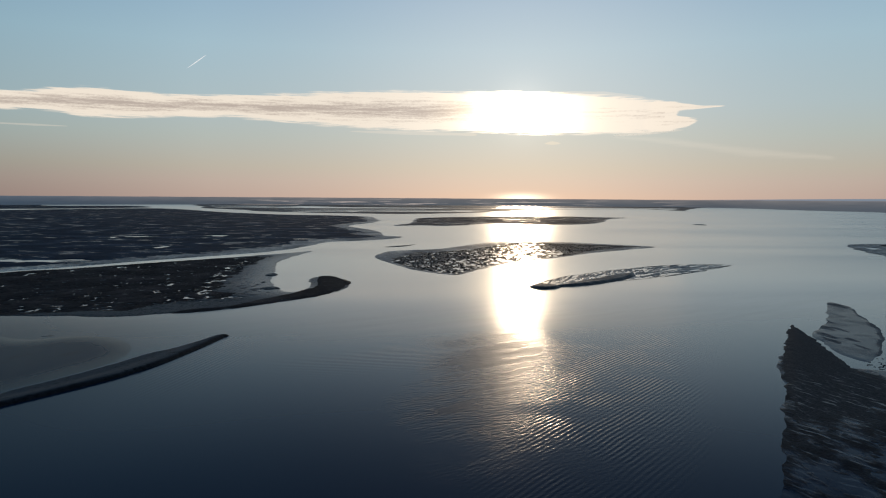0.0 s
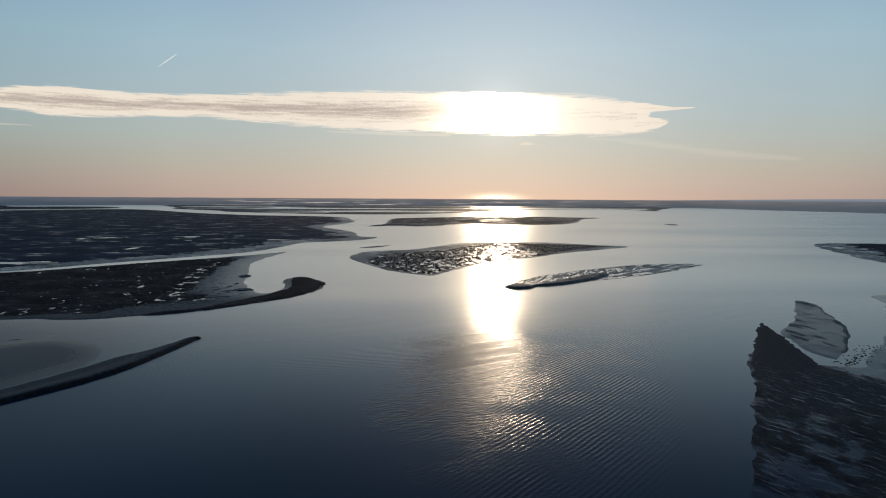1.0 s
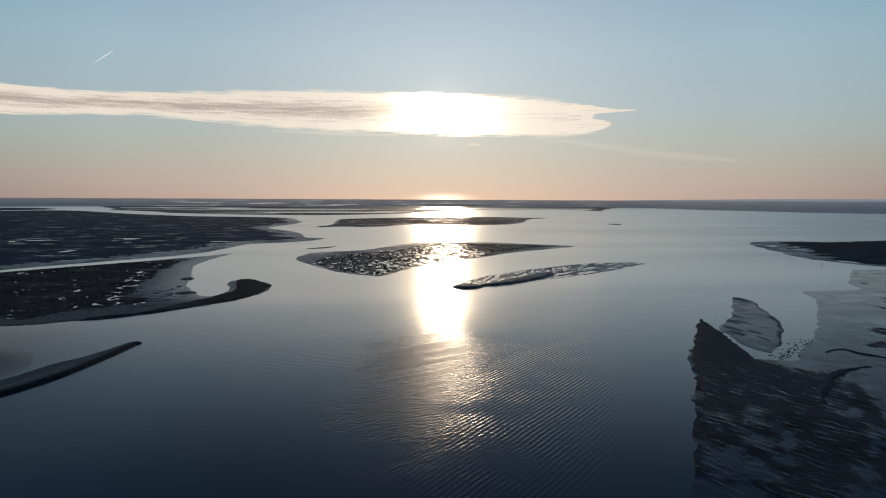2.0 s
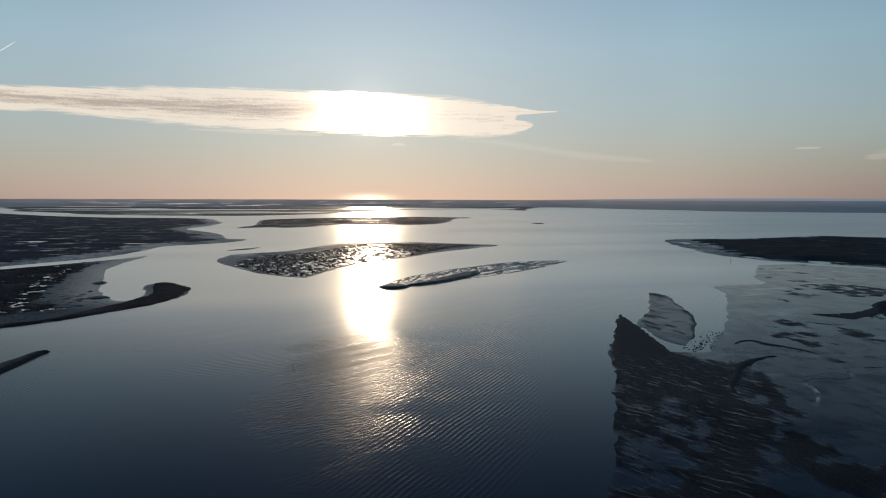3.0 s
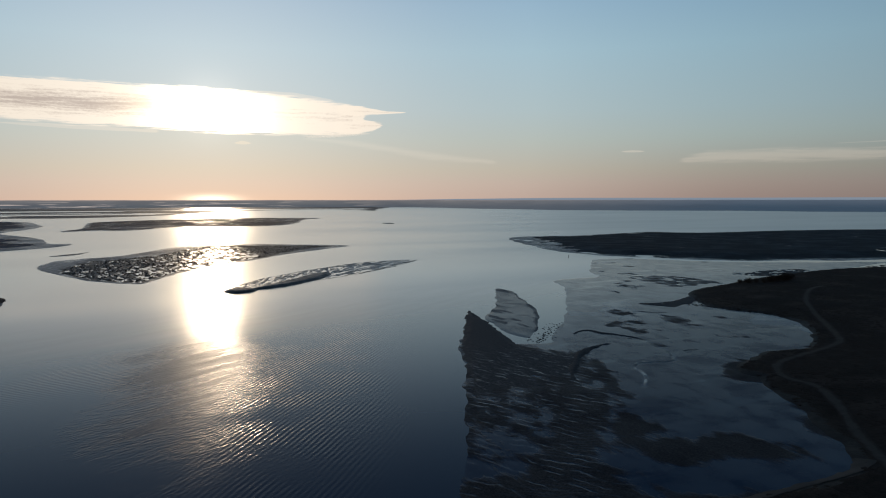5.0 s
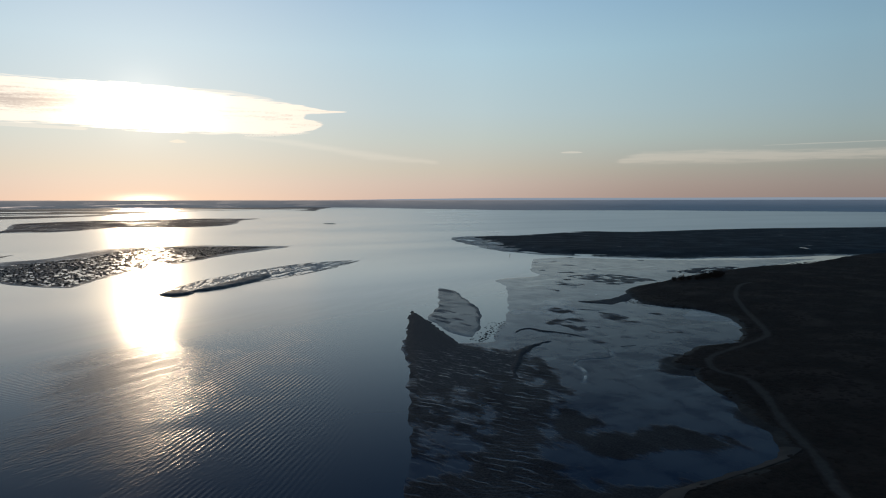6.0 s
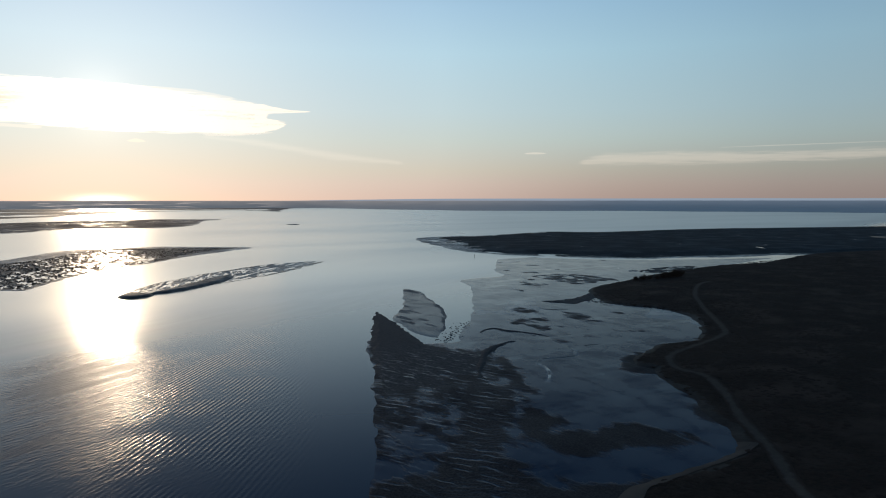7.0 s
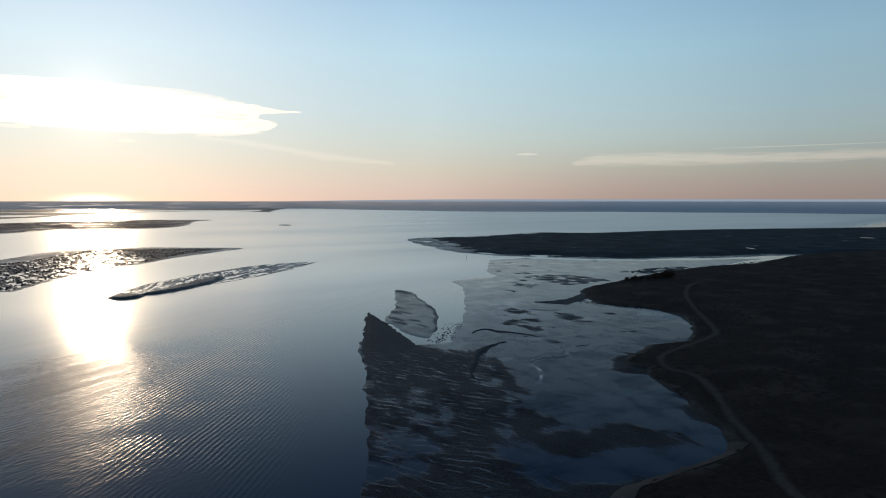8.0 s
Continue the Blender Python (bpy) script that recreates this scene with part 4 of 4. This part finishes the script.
land("mudflat", TONGUE, np.arange(120, 200, 0.8), np.arange(200, 342, 1.2), lambda x, y, d: -0.1 + 0.30 * ease(d, -1, 3) + 0.015 * fbm(x, y, 12, 95), PALE_MUD, "pale rounded mud tongue with darker stains", "mudflat", "", (1.2, 8), 18, attrs=tongue_attrs)


def bank_shape(top, size, seed, gaps=0.3):
    def shape(x, y, d):
        n = fbm(x + 0.5 * y, (y - 0.5 * x) * 2.2, size, seed)
        return -0.2 + (0.2 + top) * ease(d, -1.5, 5) + 0.25 * n - 0.4 * ease(n, gaps, gaps + 0.15)
    return shape

WEDGE = [(139, 272), (138, 260), (133, 238), (127, 217), (123, 200), (124, 189), (134, 181), (126, 168), (112, 155), (95, 140), (72, 128), (66, 130), (79, 157), (111, 222)]
def wedge_shape(x, y, d):
    # firm at the point, sinking into the flat towards the near end
    n = fbm(0.75 * x + 0.66 * y, (0.75 * y - 0.66 * x) * 2.6, 8, 101)
    sink = 1 - ease(y - 0.3 * x, 112, 178)
    return -0.2 + 0.75 * ease(d, -1.2, 4) + 0.10 * n - 0.55 * sink
def wedge_attrs(x, y):
    return {"worn": 1 - ease(y - 0.25 * x, 150, 185)}
land("mud_bank", WEDGE, np.arange(60, 145, 0.5), np.arange(122, 276, 0.7), wedge_shape, BANK, "dark ribbed mud bank tapering to a point", "mud bank", "mud banks in the bay", (1.1, 3.5), 19, lambda x, y: 3 + 0 * x, BANK, "mud_crest", wedge_attrs)


def strip(line, half):
    """The outline of a narrow band along a line, pointed at its ends."""
    p = smooth_line(line, 3, False)
    way = np.gradient(p, axis=0)
    side = np.stack([-way[:, 1], way[:, 0]], -1) / np.linalg.norm(way, axis=1)[:, None]
    w = half * np.sin(np.linspace(0.25, math.pi - 0.15, len(p)))[:, None]
    return [tuple(q) for q in np.concatenate([p + side * w, (p - side * w)[::-1]])]


def ridge_shape(top, seed):
    return lambda x, y, d: -0.25 + (0.25 + top) * ease(d, -1.0, 1.2) + 0.12 * fbm(x, y, 5, seed)


for pts, lab, shape in (
    (strip([(110, 152), (117, 162), (124, 170), (132, 179), (140, 185), (147, 188), (154, 189)], 1.4), "thin curved dark mud ridge like a hook", ridge_shape(0.45, 3)),
    (strip([(151, 208.5), (156, 212), (160.5, 212), (161.5, 206), (164.5, 201), (167, 194), (167.5, 187)], 1.6), "thin dark creek bank winding over the flat", ridge_shape(0.30, 8)),
    (strip([(166, 187), (163.5, 179), (161.8, 172.4), (158.5, 166.5), (154.5, 161.3), (150.5, 161), (146, 162.4), (141.3, 162.4), (137.2, 159), (136, 155), (133.5, 150.3), (129.3, 145), (125.5, 141.5)], 0.9), "thin pale wet rim of a winding creek", ridge_shape(0.26, 14)),
    (strip([(161, 172), (167.5, 170), (177, 168.4)], 0.9), "thin dark creek bank winding over the flat", ridge_shape(0.22, 9)),
    (strip([(196, 243), (206, 240), (214, 232), (226, 231)], 0.9), "thin dark creek bank winding over the flat", ridge_shape(0.25, 12)),
    (strip([(-147, 239), (-143, 241), (-138, 242.5)], 0.5), "thin dark line of drift on the flat", ridge_shape(0.3, 13)),
    ([(221, 260), (235, 257), (249, 260), (260, 266), (283, 272), (295, 272), (281, 263), (256, 249), (240, 242), (230, 239), (224, 249)], "dark branching mud bank off the heath", bank_shape(0.30, 9, 116, 0.35)),
    ([(369, 322), (377, 334), (403, 342), (437, 340), (440, 326), (420, 314), (392, 304), (378, 311)], "dark muddy shoal at the bay head", bank_shape(0.22, 10, 118, 0.10)),
):
    p = np.array(pts)
    land("mud_bank", pts, np.arange(p[:, 0].min() - 4, p[:, 0].max() + 4, 0.6), np.arange(p[:, 1].min() - 4, p[:, 1].max() + 4, 0.8), shape, STREAKED if "pale" in lab else BANK, lab, "mud bank", "mud banks in the bay", (0.5 if "creek" in lab else 1.2, 5), 24)

# ------------------------------------------------------------ headland and mainland
HEADLAND = [(442, 747), (493, 793), (584, 788), (722, 825), (784, 775), (982, 765), (1107, 740), (1423, 640), (2100, 500), (2100, 100), (796, 215), (693, 290), (608, 349), (552, 365), (499, 385), (449, 404), (404, 461), (381, 514), (379, 558), (396, 625)]
def head_shape(x, y, d):
    return -0.4 + 0.9 * ease(d, -8, 12) + 2.2 * ease(d, 14, 60) + 0.35 * fbm(x, y, 25, 121) + 0.3 * fbm(x, y, 90, 123) - 0.9 * ease(fbm(x, y * 0.5, 40, 125), 0.25, 0.32) * (1 - ease(d, 24, 60)) * ease(d, 4, 10)
land("headland", HEADLAND, graded(370, 2110, 2.5, 1.006, 400), graded(90, 840, 2.5, 1.004, 450), head_shape, HEAD_TURF, "long dark low headland with a pale muddy shore", "headland", "", (5, 40), 31, lambda x, y: 9 + 26 * (1 - ease(x, 430, 600)) * ease(y, 480, 640), HEAD_MUD, "heath")

MAIN = [(602, 344), (513, 322), (457, 326), (407, 318), (358, 307), (322, 295), (293, 287), (270, 272), (250, 245), (247, 225), (252, 211), (250, 196), (241, 183), (224, 166), (210, 157), (198, 157), (189, 157), (170, 150), (161, 142), (160, 134), (153, 126), (148, 117), (141, 106), (133, 95), (124, 82), (115, 79), (104, 80), (97, 81), (86, 79), (60, 66), (20, 30), (10, -60), (60, -400), (900, -600), (2200, -400), (2200, 400), (1000, 380), (720, 358), (650, 350)]
ROAD = smooth_line([(95, 40), (112, 62), (121, 71), (128, 78), (140, 92), (155, 107), (165, 120), (166, 130), (171, 137), (181, 144), (198, 148), (215, 152), (227, 157), (242, 171), (270, 199), (295, 222), (331, 247), (352, 255)], 8, False)
def main_height(x, y, d):
    return -0.3 + 0.9 * ease(d, -2, 4) + 1.6 * ease(d, 4, 40) + 0.30 * fbm(x, y, 14, 131) * ease(d, 0, 6) + 0.5 * fbm(x, y, 60, 133) * ease(d, 2, 12)
def main_shape(x, y, d):
    z = main_height(x, y, d)
    return z - 0.06 * (1 - ease(line_distance(x, y, ROAD), 1.0, 4.0))
land("mainland", MAIN, graded(5, 2210, 1.0, 1.006, 110), graded(-610, 410, 1.0, 1.008, 110), main_shape, HEATH, "dark heath mainland falling to a ragged bay shore", "heath", "", (2.0, 9), 32, lambda x, y: 3 + 0 * x, PEAT_SHORE, "heath")


def ribbon(name, line, width, lift, mat):
    """A worn track laid on the mainland."""
    side = np.gradient(line, axis=0)
    side = np.stack([-side[:, 1], side[:, 0]], -1) / np.linalg.norm(side, axis=1)[:, None]
    across = np.linspace(-0.5, 0.5, 7)
    wob = width * (1 + 0.25 * fbm(np.arange(len(line)) * 1.0, np.zeros(len(line)), 6, 7))
    x = line[:, 0:1] + side[:, 0:1] * across * wob[:, None]
    y = line[:, 1:2] + side[:, 1:2] * across * wob[:, None]
    d = inside_distance(x, y, smooth_line(MAIN))
    z = main_height(x, y, d + 2.0 * fbm(x, y, 9, 32)) + lift - 0.06 * np.abs(np.abs(across) - 0.25)[None, :]
    return grid_mesh(name, x, y, z, np.ones((len(line) - 1, 6), bool), mat, {"edge": np.repeat(2 * np.abs(across)[None, :], len(line), 0)})


tagged(ribbon("gravel_road", ROAD, 3.3, 0.02, GRAVEL), "pale winding gravel track across the dark heath", "track", kind="structure")
tagged(ribbon("sand_strip", smooth_line([(127, 82), (124, 80.6), (116, 80), (105, 80), (96, 79.4), (89, 78), (76, 70)], 8, False), 3.6, 0.10, SAND), "narrow pale strip of sand along the bay shore", "beach", kind="structure")


def heath_clumps(name, pts, count, height_of, clear, width, tall, mat, seed, label):
    x, y, d = scatter(pts, count, lambda x, y, d: (d > clear) & (fbm(x, y, 22, seed) > -0.25), seed)
    ok = line_distance(x, y, ROAD) > 2.0
    x, y, d = x[ok], y[ok], d[ok]
    tagged(clumps(name, x, y, height_of(x, y, d + 2.0 * fbm(x, y, 9, 32)), width, tall, mat, seed), label, "heather", kind="stuff")


NEAR_HEATH = [(240, 245), (250, 196), (241, 183), (224, 166), (198, 157), (170, 150), (161, 142), (148, 117), (124, 82), (97, 81), (60, 60), (110, 0), (330, 60), (520, 200), (600, 330), (407, 318), (322, 295), (270, 272)]
def on_main(x, y, d):
    d = inside_distance(x, y, smooth_line(MAIN)) + 2.0 * fbm(x, y, 9, 32)
    return np.maximum(main_height(x, y, d), 0.05)
heath_clumps("heather", NEAR_HEATH, 40000, on_main, 2.5, 1.7, 0.06, HEATHER, 141, "low dark heather and dead grass clumps on the heath")


def build_shrub(seed, tall):
    """A bare coastal shrub: stem, forked limbs and a crown of many small twig sprays."""
    rng = random.Random(seed)
    thing = new("shrub")
    bm = bmesh.new()
    bmesh.ops.create_cone(bm, cap_ends=True, segments=7, radius1=0.16, radius2=0.09, depth=tall * 0.4, matrix=Matrix.Translation((0, 0, tall * 0.2)))
    part("stem", bm, TWIG, thing)
    ends = []
    for i in range(6):
        a, lean = i * 1.05 + rng.uniform(-0.3, 0.3), rng.uniform(0.35, 0.95)
        way = Vector((math.cos(a) * lean, math.sin(a) * lean, 1)).normalized()
        long = tall * rng.uniform(0.35, 0.55)
        root = Vector((0, 0, tall * rng.uniform(0.06, 0.22)))
        bm = bmesh.new()
        m = Matrix.Translation(root + way * long / 2) @ way.to_track_quat("Z", "Y").to_matrix().to_4x4()
        bmesh.ops.create_cone(bm, cap_ends=True, segments=5, radius1=0.07, radius2=0.02, depth=long, matrix=m)
        part("limb", bm, TWIG, thing)
        ends.append(root + way * long)
    verts, faces = [], []
    for i in range(900):
        c = rng.choice(ends)
        p = c + Vector((rng.gauss(0, 0.20), rng.gauss(0, 0.20), rng.gauss(-0.06, 0.19))) * tall
        p.z = max(p.z, tall * 0.08)
        u = Vector((rng.gauss(0, 1), rng.gauss(0, 1), rng.gauss(0.5, 1))).normalized() * rng.uniform(0.12, 0.3)
        v = u.cross(Vector((rng.gauss(0, 1), rng.gauss(0, 1), rng.gauss(0, 1)))).normalized() * rng.uniform(0.05, 0.12)
        k = len(verts)
        verts += [p - u, p + v, p + u, p - v]
        faces.append((k, k + 1, k + 2, k + 3))
    me = bpy.data.meshes.new("crown")
    me.from_pydata([tuple(v) for v in verts], [], faces)
    me.materials.append(TWIG)
    new("crown", me).parent = thing
    return tagged(thing, "dark leafless shrub on the bay's wooded point", "shrub", "shrubs on the point")


SHRUBS = [build_shrub(1, 3.2), build_shrub(2, 3.8)]
spots = [(324, 294, 0.9), (329, 292, 1.1), (333, 290, 1.0), (337, 288, 0.8), (341, 287, 1.0), (346, 288, 1.2), (350, 288, 1.5), (354, 287, 1.7), (358, 289, 1.2), (363, 291, 0.8), (331, 296, 0.7), (348, 293, 1.1), (372, 296, 0.7)]
for i, (sx, sy, size) in enumerate(spots):
    sx, sy, size = sx + 6, sy - 2, size * 0.95
    at = np.array([[float(sx)], [float(sy)]])
    ground = float(on_main(at[0], at[1], None)[0]) - 0.1
    m = pose(sx, sy, ground, 0, 0, i * 77) @ Matrix.Scale(size, 4)
    if i < 2:
        SHRUBS[i].matrix_world = m
    else:
        again = copy_thing(SHRUBS[i % 2], m)
        again.scale = (size, size, size)

# ------------------------------------------------------------ pools on the headland, clods on the mud
def pool(cx, cy, rx, ry, ground, label, turn=0.0):
    """A shallow pool with a wavering rim, brimming over a shallow bed."""
    a = np.linspace(0, 2 * math.pi, 49)
    r = np.linspace(0, 1, 6)
    aa, rr = np.meshgrid(a, r)
    w = rr * (1 + 0.3 * fbm(np.cos(aa) * 2, np.sin(aa) * 2, 1.0, int(cx)))
    u, v = rx * w * np.cos(aa), ry * w * np.sin(aa)
    c, q = math.cos(turn), math.sin(turn)
    x, y = cx + c * u - q * v, cy + q * u + c * v
    d = inside_distance(x, y, smooth_line(HEADLAND))
    top = float(np.max(ground(x, y, d))) + 0.05
    z = np.where(rr > 0.95, top - 0.4, top)
    return tagged(grid_mesh("pool", x, y, z, np.ones((5, 48), bool), WATER, smooth=False), label, "pool", "pools on the headland")


pool(634, 402, 2.0, 12, head_shape, "small crooked pool shining in dark turf", -0.6)
pool(946, 438, 7, 9, head_shape, "small bright pool in dark turf", 0.2)
pool(448, 672, 1.6, 9, head_shape, "small bright pool in dark turf", -0.3)

clod_rng = np.random.default_rng(77)
cu, cv = clod_rng.random(150), clod_rng.random(150)
cx, cy = 66 + 26 * cu + 10 * cv, 88 + 70 * cv + 6 * clod_rng.normal(size=150) * 0.5
cin = inside_distance(cx, cy, smooth_line(DARK_ZONES[0])) > 4
cx, cy = cx[cin], cy[cin]
rim_rng = np.random.default_rng(79)
ru = rim_rng.random(110)
rx = np.interp(ru, [0, 0.35, 0.7, 1], [131, 138, 147, 158]) + rim_rng.normal(0, 1.6, 110)
ry = np.interp(ru, [0, 0.35, 0.7, 1], [203, 209, 219, 229]) + rim_rng.normal(0, 2.2, 110)
tagged(clumps("mud_clods", rx, ry, np.full(110, 0.05), 0.7, 0.04, BANK, 80), "ragged rim of small dark mud clods along the tongue", "mud clods", kind="stuff")
tagged(clumps("mud_clods", cx, cy, np.full(len(cx), 0.0), 2.2, 0.12, BANK, 78), "scattered flat dark clods on the near mud", "mud clods", kind="stuff")

# ------------------------------------------------------------ a marker post off the headland
post = tagged(new("marker_post"), "dark wooden marker post standing in shallow water", "post")
post.location = (344, 484, -0.3)
bm = bmesh.new()
bmesh.ops.create_cone(bm, cap_ends=True, segments=10, radius1=0.15, radius2=0.11, depth=2.8, matrix=Matrix.Translation((0, 0, 1.4)))
part("pole", bm, TIMBER, post)
bm = bmesh.new()
bmesh.ops.create_cone(bm, cap_ends=True, segments=10, radius1=0.30, radius2=0.05, depth=0.6, matrix=Matrix.Translation((0, 0, 3.0)))
part("topmark", bm, TIMBER, post)

# ------------------------------------------------------------ clouds
def cloud(name, edges, mat, label, radius=4860, jag=0.12, thick=120, seed=1, nu=160, nv=14):
    """A cloud bank between its lower and upper edge: rows of azimuth, lower and upper elevation in degrees."""
    e = np.array(edges, float)
    az = np.linspace(e[0, 0], e[-1, 0], nu)
    lo, hi = np.interp(az, e[:, 0], e[:, 1]), np.interp(az, e[:, 0], e[:, 2])
    lo = lo + jag * fbm(az, az * 0, 3.0, seed, 6)
    hi = hi + jag * fbm(az, az * 0 + 40, 3.0, seed + 9, 6)
    v = np.concatenate([np.linspace(0, 1, nv), np.linspace(1, 0, nv)[1:]])
    aa, vv = np.meshgrid(az, v)
    el = lo[None, :] * (1 - vv) + hi[None, :] * vv
    bulge = np.sqrt(np.clip(1 - (2 * vv - 1) ** 2, 0, 1)) * thick * np.where(np.arange(len(v)) < nv, -1, 1)[:, None]
    bulge = bulge * ease(np.minimum(aa - az[0], az[-1] - aa), 0, 2.0)
    r = radius + np.minimum(bulge, 50)
    a, b = np.radians(aa), np.radians(el)
    x, y, z = r * np.cos(b) * np.sin(a), r * np.cos(b) * np.cos(a), EYE + r * np.sin(b)
    rim = np.minimum(vv, 1 - vv) * 2 * np.clip((hi - lo) / (hi - lo).max(), 0.15, 1)[None, :] ** 0.5 * ease(np.minimum(aa - az[0], az[-1] - aa), 0, 1.0)
    front = np.ones((len(v) - 1, nu - 1), bool)
    front[nv - 1:] = False
    ob = grid_mesh(name, x, y, z, front, mat, {"thick": rim, "middle": (1 - np.abs(2 * vv - 1)) * (1 - 0.45 * ease(aa, 2, 8))})
    me = ob.data
    uv = me.uv_layers.new(name="UVMap")
    flat = np.array([me.vertices[l.vertex_index].co for l in me.loops])
    uv.data.foreach_set("uv", np.stack([np.arctan2(flat[:, 0], flat[:, 1]) * 57.3 / 12, np.arctan2(flat[:, 2], np.hypot(flat[:, 0], flat[:, 1])) * 57.3 / 2], -1).ravel().astype(np.float32))
    return tagged(ob, label, "cloud", "clouds over the horizon")


BRIGHT = make_cloud("sunlit_cloud", 0.95, (1.0, 0.90, 0.78), 1.0, 0.75)
THIN = make_cloud("thin_cirrus", 0.26, (0.95, 0.84, 0.72), 0.0, 1.2)
FAINT = make_cloud("faint_cirrus", 0.17, (0.95, 0.86, 0.74), 0.0, 0.9, 1.1)
STREAK = make_cloud("streak_cloud", 0.21, (0.92, 0.80, 0.68), 0.0, 1.5, 0.9)
VAPOUR = make_cloud("vapour_trail", 0.9, (0.95, 0.97, 1.0), 0.0, 0.4)
MAIN_CLOUD = cloud("cloud", [(-54, 6.3, 6.8), (-40, 5.95, 7.0), (-32.5, 5.8, 7.3), (-30.5, 5.95, 7.6), (-29, 5.9, 7.9), (-27.5, 5.6, 8.08), (-24.8, 5.65, 8.05), (-21.7, 5.9, 7.9), (-16.7, 6.0, 8.08), (-13.7, 5.8, 8.32), (-7.8, 5.5, 8.75), (-4.2, 5.3, 8.9), (0.7, 5.25, 8.9), (6.2, 5.05, 8.9), (12.1, 5.0, 8.5), (16.5, 5.05, 8.0), (18.0, 5.2, 7.75), (18.9, 5.7, 7.5)], BRIGHT, "long bright cloud bank with a grey core, backlit by the sun", seed=3, nu=420)
cloud("cloud", [(-33.5, 4.93, 5.02), (-30.5, 4.90, 5.07), (-28.2, 4.96, 5.02)], THIN, "small pale streak of cloud", jag=0.02, thick=20, seed=5, nu=40)
cloud("cloud", [(8.0, 4.44, 4.54), (8.9, 4.34, 4.66), (9.8, 4.42, 4.54)], THIN, "small pale puff of cloud", jag=0.02, thick=20, seed=6, nu=30)
cloud("cloud", [(13, 4.8, 5.2), (18, 4.1, 5.0), (24, 3.0, 4.1), (30, 2.7, 3.3)], FAINT, "faint veil of high cirrus", jag=0.1, thick=30, seed=7, nu=80)
cloud("cloud", [(43.5, 2.7, 3.3), (46, 2.55, 3.95), (51, 2.5, 4.1), (58, 2.6, 3.9), (68, 2.7, 3.9), (76, 2.9, 3.6)], STREAK, "low pale band of streaked cloud", jag=0.08, thick=20, seed=8, nu=160)
cloud("cloud", [(54, 3.98, 4.04), (58, 3.98, 4.12), (63, 4.02, 4.14), (68, 4.05, 4.10)], FAINT, "thin pale line of cloud", jag=0.03, thick=20, seed=11, nu=80)
cloud("cloud", [(39.2, 3.74, 3.86), (40.3, 3.72, 3.92), (41.4, 3.74, 3.84)], THIN, "small pale streak of cloud", jag=0.02, thick=10, seed=9, nu=30)
cloud("vapour_trail", [(-20.5, 9.48, 9.50), (-19.6, 10.13, 10.21), (-18.8, 10.75, 10.83), (-18.6, 10.90, 10.92)], VAPOUR, "short thin white vapour trail high in the sky", jag=0.01, thick=10, seed=10, nu=40)
for edges, k in (([(13.5, 4.98, 5.1), (16, 5.0, 5.4), (19.2, 5.3, 5.5)], 31), ([(16.5, 6.0, 6.2), (18.6, 5.9, 6.4), (20.4, 6.2, 6.32)], 32), ([(-8, 5.3, 5.4), (-3, 5.15, 5.5), (3, 5.1, 5.3)], 34), ([(9, 8.4, 8.6), (13, 8.1, 8.55), (16.5, 7.9, 8.0)], 35),
                 ([(16.2, 6.5, 7.9), (18.3, 6.75, 7.62), (20.0, 6.92, 7.30), (22.4, 7.05, 7.12)], 41), ([(15.8, 5.1, 6.8), (17.8, 5.2, 6.65), (19.2, 5.5, 6.42), (20.3, 5.95, 6.2)], 42)):
    wisp = cloud("wisp", edges, BRIGHT if k > 40 else THIN, "", radius=4790, jag=0.05, thick=20, seed=k, nu=60)
    del wisp["category"], wisp["group"]
    wisp.parent = MAIN_CLOUD
